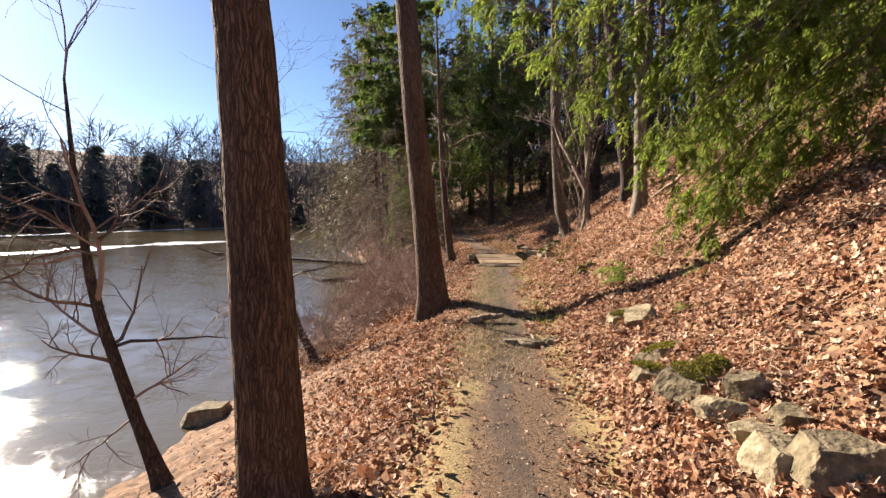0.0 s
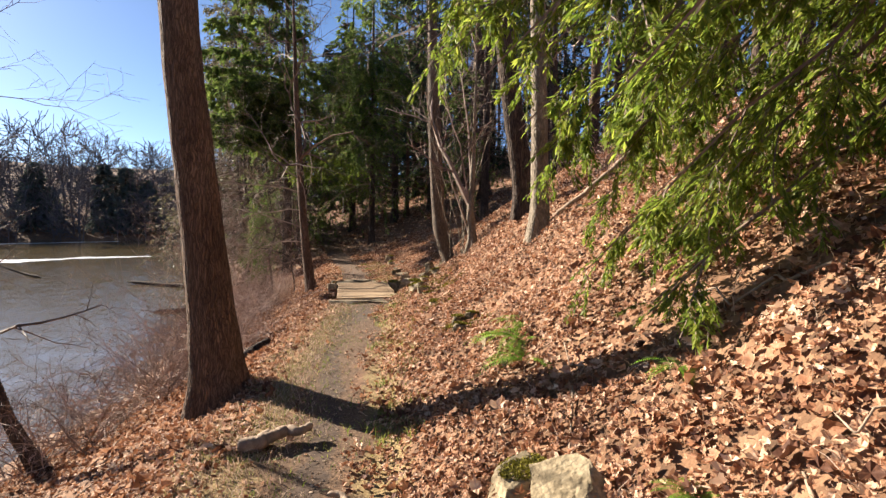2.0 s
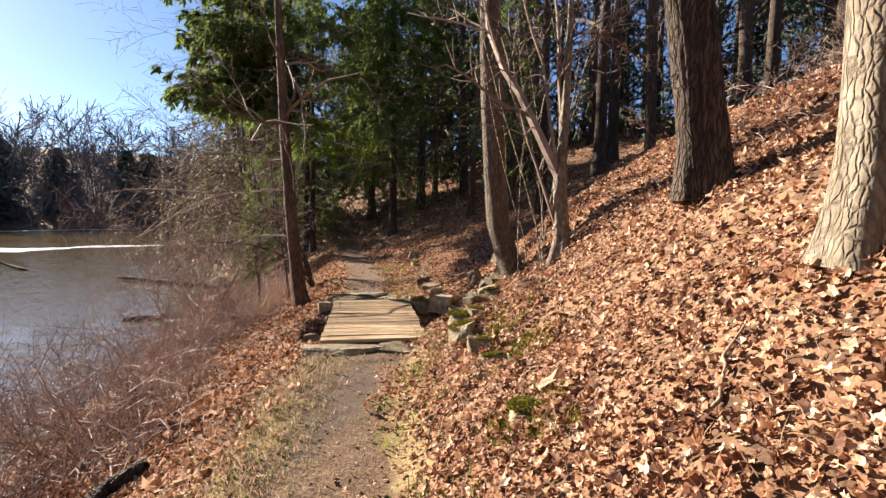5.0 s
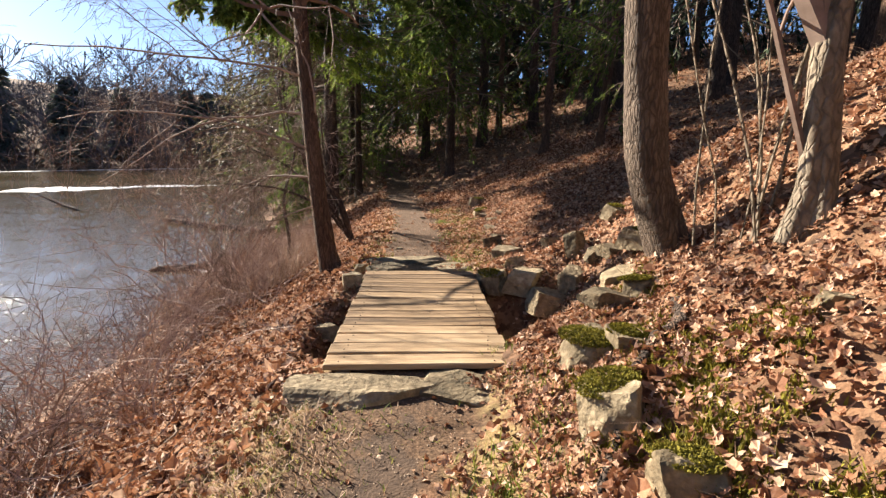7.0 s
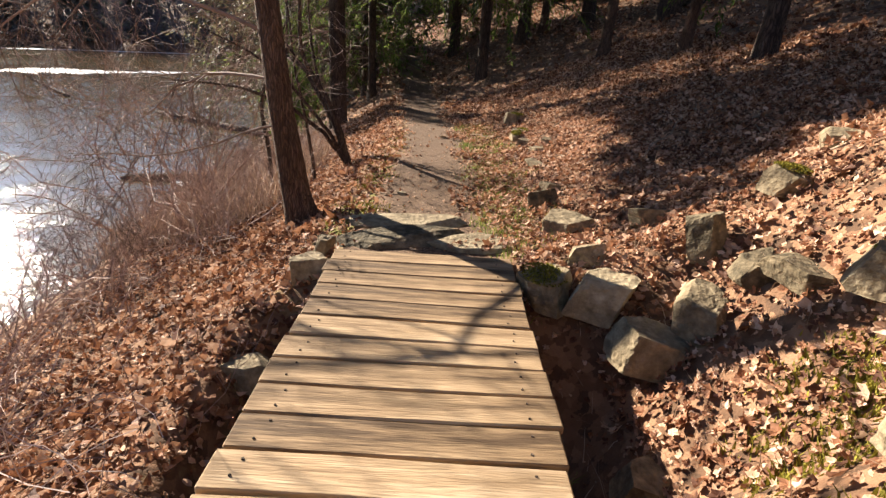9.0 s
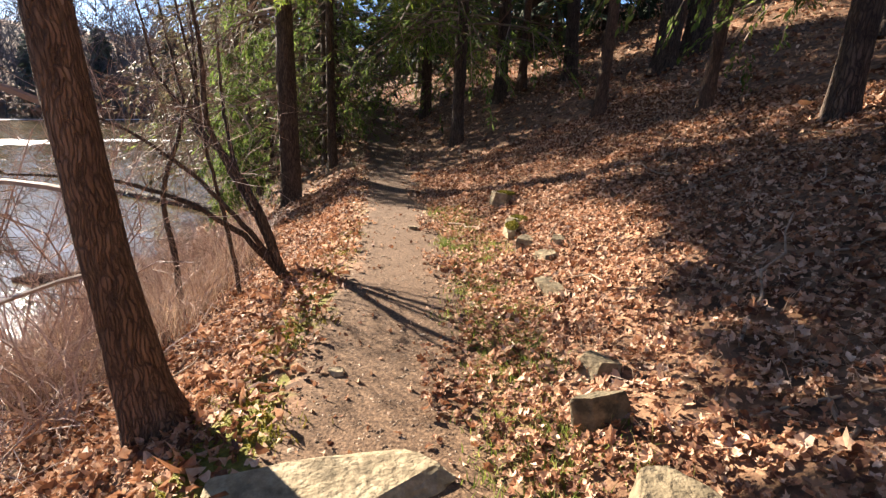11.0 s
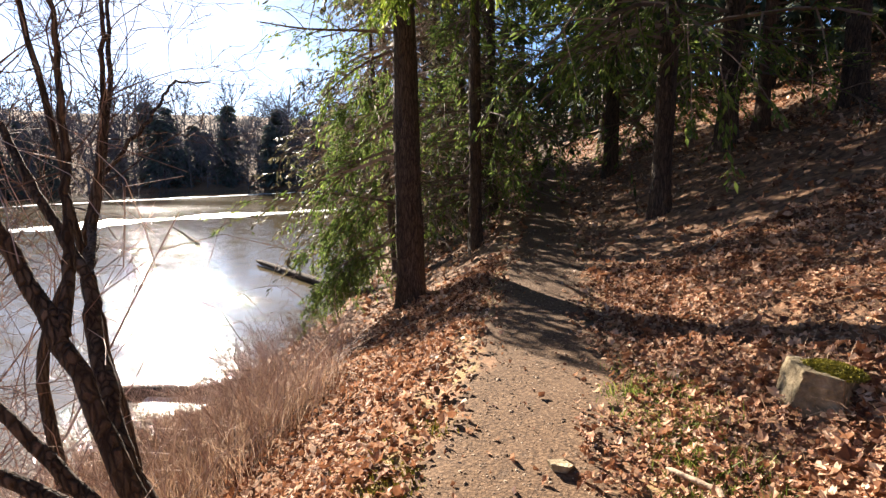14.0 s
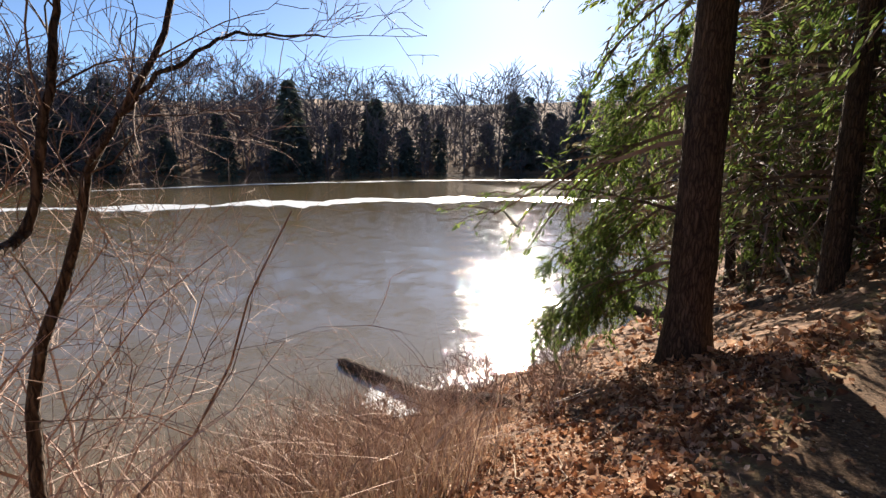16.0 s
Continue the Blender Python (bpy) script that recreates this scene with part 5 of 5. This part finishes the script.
def dead_wood():
    log("fallen_log", [(-0.9, 29.2, -0.4), (-3.0, 30.4, -1.5), (-5.0, 31.6, LAKE + 0.1), (-10.8, 35.0, LAKE + 0.12)], [0.13, 0.13, 0.12, 0.09], M_BARK_DARK, "fallen bare log reaching out into the water", 1)
    log("fallen_log", [(-2.6, 25.6, -1.6), (-4.0, 25.3, LAKE + 0.05), (-6.1, 24.75, LAKE + 0.03)], [0.12, 0.12, 0.1], M_BARK_DARK, "dark half-sunk log with a white broken end", 2)
    log("fallen_log", [(-2.2, 23.6, -1.75), (-3.4, 24.7, LAKE + 0.02), (-4.3, 26.0, LAKE)], [0.07, 0.08, 0.06], M_BARK_DARK, "dark waterlogged log at the shore", 3)
    log("floating_branch", [(-17.0, 38.6, LAKE + 0.03), (-18.4, 39.4, LAKE + 0.2), (-20.2, 40.0, LAKE + 0.75)], [0.09, 0.08, 0.03], M_BARK_DARK, "dead branch sticking out of the pond", 4, "branch")
    # rotten branch and sticks on the slope
    def lay(x0, y0, x1, y1, r, lift, label, seed, material=M_DEADWOOD, name="fallen_branch"):
        f = np.linspace(0, 1, 7)
        rng = np.random.default_rng(seed)
        px, py = x0 + (x1 - x0) * f, y0 + (y1 - y0) * f
        px[1:-1] += rng.normal(0, 0.05, 5)
        py[1:-1] += rng.normal(0, 0.05, 5)
        pz = height(px, py) + r * 0.7 + lift * f
        return log(name, np.stack([px, py, pz], -1), np.linspace(r, r * 0.5, 7), material, label, seed, "branch", 7, "fallen branches")
    lay(4.0, 9.7, 5.0, 9.3, 0.045, 0.3, "yellowish rotten broken branch on the slope", 21)
    lay(2.9, 20.9, 2.2, 21.7, 0.025, 0.05, "grey dead stick beside the path", 22)
    lay(3.1, 13.0, 2.3, 11.9, 0.04, 0.0, "grey dead stick among leaves", 23, M_BARK_DARK)
    lay(0.35, 6.75, 0.85, 6.95, 0.06, 0.05, "gnarled root beside the path", 24)
    lay(-0.5, 10.9, 0.0, 11.3, 0.09, 0.05, "dark broken stump on the bank", 25, M_BARK_DARK, "rotten_stump")
    lay(1.05, 5.6, 0.98, 6.0, 0.03, 0.03, "small pale root in the path", 26)
    rng = np.random.default_rng(27)
    for k in range(150):
        y = rng.uniform(2, 26)
        d = rng.uniform(1.2, 5.5) if k % 4 else rng.uniform(-2.8, -1.0)
        x = cx(y) + d
        if 13.3 < y < 16.6 and abs(d) < 1:
            continue
        a = rng.uniform(0, 3.14)
        ln = rng.uniform(0.3, 1.4)
        if abs(x + math.cos(a) * ln - cx(y + math.sin(a) * ln)) < 0.9:
            continue
        lay(x, y, x + math.cos(a) * ln, y + math.sin(a) * ln, rng.uniform(0.004, 0.014), rng.uniform(0, 0.12), "thin bare fallen branch among dead leaves", 500 + k)
dead_wood()


# ---- fallen leaves ----
def leaf_shapes(rng, count=6, fine=False):
    """Crumpled, lobed leaf outlines, one unit long: rim points and a middle."""
    shapes = []
    for k in range(count):
        n = 12 if fine else 6
        if fine:
            a = np.linspace(0, 2 * np.pi, n, endpoint=False) + rng.normal(0, 0.07, n)
            deep = rng.uniform(0.6, 0.9)
            r = np.where(np.arange(n) % 2 == 0, 1.0, deep) * rng.uniform(0.65, 1.2, n)
            P = np.stack([np.cos(a) * r * 0.5, np.sin(a) * r * rng.uniform(0.22, 0.42), 0 * a], -1)
            P[:, 2] = rng.uniform(0, 0.7) * np.abs(P[:, 1]) + rng.uniform(-1.0, 1.6) * P[:, 0] ** 2 + rng.normal(0, 0.06, n)
            shapes.append(np.concatenate([P, [[0, 0, -0.03]]]))
            continue
        a = np.linspace(0, 2 * np.pi, n, endpoint=False) + rng.normal(0, 0.12, n)
        r = np.where(np.arange(n) % 2 == 0, 1.0, 0.68) * rng.uniform(0.75, 1.2, n)
        P = np.stack([np.cos(a) * r * 0.5, np.sin(a) * r * rng.uniform(0.26, 0.4), 0 * a], -1)
        fold, curl = rng.uniform(-0.2, 1.0), rng.uniform(-1.2, 2.4)
        P[:, 2] = fold * np.abs(P[:, 1]) + curl * P[:, 0] ** 2 + rng.normal(0, 0.09, n)
        shapes.append(np.concatenate([P, [[0, 0, -0.03]]]))
    return np.array(shapes)


def scatter_leaves(name, label, x, y, size, material, seed, lift=0.02, fine=False):
    rng = np.random.default_rng(seed)
    shapes = leaf_shapes(rng, 60, fine)
    n = len(x)
    z = height(x, y)
    e = 0.05
    nx_ = -(height(x + e, y) - z) / e
    ny_ = -(height(x, y + e) - z) / e
    up = np.stack([nx_, ny_, np.ones(n)], -1) + rng.normal(0, 0.55, (n, 3))
    up /= np.linalg.norm(up, axis=1)[:, None]
    a = rng.uniform(0, 6.28, n)
    t = np.stack([np.cos(a), np.sin(a), 0 * a], -1)
    t -= up * (t * up).sum(1)[:, None]
    t /= np.linalg.norm(t, axis=1)[:, None]
    b = np.cross(up, t)
    s = size * rng.lognormal(0, 0.34, n)
    P = shapes[rng.integers(0, len(shapes), n)] * s[:, None, None]
    W = P[:, :, 0:1] * t[:, None] + P[:, :, 1:2] * b[:, None] + P[:, :, 2:3] * up[:, None]
    W += np.stack([x, y, z + rng.uniform(0.3, 1.0, n) * lift + 0.12 * s], -1)[:, None]
    k = shapes.shape[1]
    rim = np.arange(k - 1)
    tri = np.stack([np.full(k - 1, k - 1), rim, (rim + 1) % (k - 1)], -1)
    F = (np.arange(n)[:, None, None] * k + tri[None]).reshape(-1, 3)
    return tagged(new(name, mesh_np(name, W.reshape(-1, 3), F, material)), label, "leaves", kind="stuff")


def on_bridge(x, y):
    return (np.abs(x - 1.66) < 0.64) & (y > 13.3) & (y < 16.3)


def leaves():
    rng = np.random.default_rng(90)
    # deep litter of the uphill slope
    y = rng.uniform(0.5, 26, 170000)
    d = 0.2 + rng.uniform(0, 1, 170000) ** 1.2 * 5.5
    x = cx(y) + d
    edge = rng.uniform(0, 1, len(x)) < np.clip((d - 0.2) / 0.55, 0, 1) ** 1.6 + 0.25 * wav(x, y, 2.7, 9) * (d < 0.75)
    x, y, d = x[edge], y[edge], d[edge]
    bare = wav(x, y, 1.9, 7) > 0.75
    hollow = (x > 2.0) & (x < 2.75) & (y > 13.8) & (y < 15.6)
    keep = ~(bare & (rng.uniform(0, 1, len(x)) < 0.5)) & ~on_bridge(x, y) & ~(hollow & (rng.uniform(0, 1, len(x)) < 0.9))
    close = x - cx(y) < 2.5
    scatter_leaves("leaf_litter", "deep litter of orange-brown oak and maple leaves", x[keep & close], y[keep & close], 0.046, M_LEAF, 91, 0.05, True)
    scatter_leaves("leaf_litter", "deep litter of orange-brown leaves up the slope", x[keep & ~close], y[keep & ~close], 0.047, M_LEAF, 96, 0.05)
    # the bank towards the water
    y = rng.uniform(0.5, 27, 45000)
    d = -0.45 - np.abs(rng.normal(0, 1, 45000)) * 1.35
    x = cx(y) + d
    keep = (rng.uniform(0, 1, 45000) < np.clip((-d - 0.45) / 0.5, 0.05, 1)) & (height(x, y) > LAKE) & ~on_bridge(x, y)
    scatter_leaves("leaf_litter", "brown leaf litter on the bank", x[keep], y[keep], 0.058, M_LEAF, 92, 0.03)
    y = rng.uniform(9, 20, 12000)
    x = cx(y) - rng.uniform(1.3, 4.5, 12000)
    scatter_leaves("leaf_litter", "dull old leaf litter under the bushes", x, y, 0.065, M_LEAF, 95, 0.03)
    # stray leaves on the path
    y = rng.uniform(1.0, 30, 6000)
    x = cx(y) + rng.normal(0, 0.55, 6000)
    keep = ~on_bridge(x, y) & (rng.uniform(0, 1, 6000) < 0.08 + np.abs(x - cx(y)) * 1.2)
    scatter_leaves("path_leaves", "stray and trodden leaves on the path", x[keep], y[keep], 0.038, M_LEAF, 93, 0.004)
    # further slope
    y = rng.uniform(-2, 60, 50000)
    x = cx(y) + 4.8 + rng.uniform(0, 1, 50000) ** 1.5 * 18
    y2 = rng.uniform(25, 50, 9000)
    x2 = cx(y2) + rng.choice([-1, 1], 9000) * rng.uniform(0.4, 5, 9000)
    x, y = np.r_[x, x2], np.r_[y, y2]
    keep = height(x, y) > LAKE
    scatter_leaves("leaf_litter", "orange-brown litter of the upper slope", x[keep], y[keep], 0.09, M_LEAF, 94, 0.05)
leaves()


# ---- grit of the path ----
def grit():
    rng = np.random.default_rng(120)
    n = 26000
    y = rng.uniform(1.2, 27, n)
    x = cx(y) + rng.normal(0, 0.32, n)
    keep = ~on_bridge(x, y)
    x, y = x[keep], y[keep]
    n = len(x)
    z = height(x, y)
    s = rng.lognormal(-5.2, 0.45, n)
    octa = np.array([[1, 0, 0], [0, 1, 0], [-1, 0, 0], [0, -1, 0], [0, 0, 0.35], [0, 0, -0.6]])
    P = octa[None] * s[:, None, None] * rng.uniform(0.6, 1.4, (n, 6, 1))
    a = rng.uniform(0, 6.28, n)
    R = np.stack([P[..., 0] * np.cos(a)[:, None] - P[..., 1] * np.sin(a)[:, None], P[..., 0] * np.sin(a)[:, None] + P[..., 1] * np.cos(a)[:, None], P[..., 2]], -1)
    R += np.stack([x, y, z], -1)[:, None]
    f = np.array([[0, 1, 4], [1, 2, 4], [2, 3, 4], [3, 0, 4], [1, 0, 5], [2, 1, 5], [3, 2, 5], [0, 3, 5]])
    F = (np.arange(n)[:, None, None] * 6 + f[None]).reshape(-1, 3)
    tagged(new("gravel", mesh_np("gravel", R.reshape(-1, 3), F, M_GRIT)), "loose grit and pebbles on the footpath", "gravel", kind="stuff")
grit()
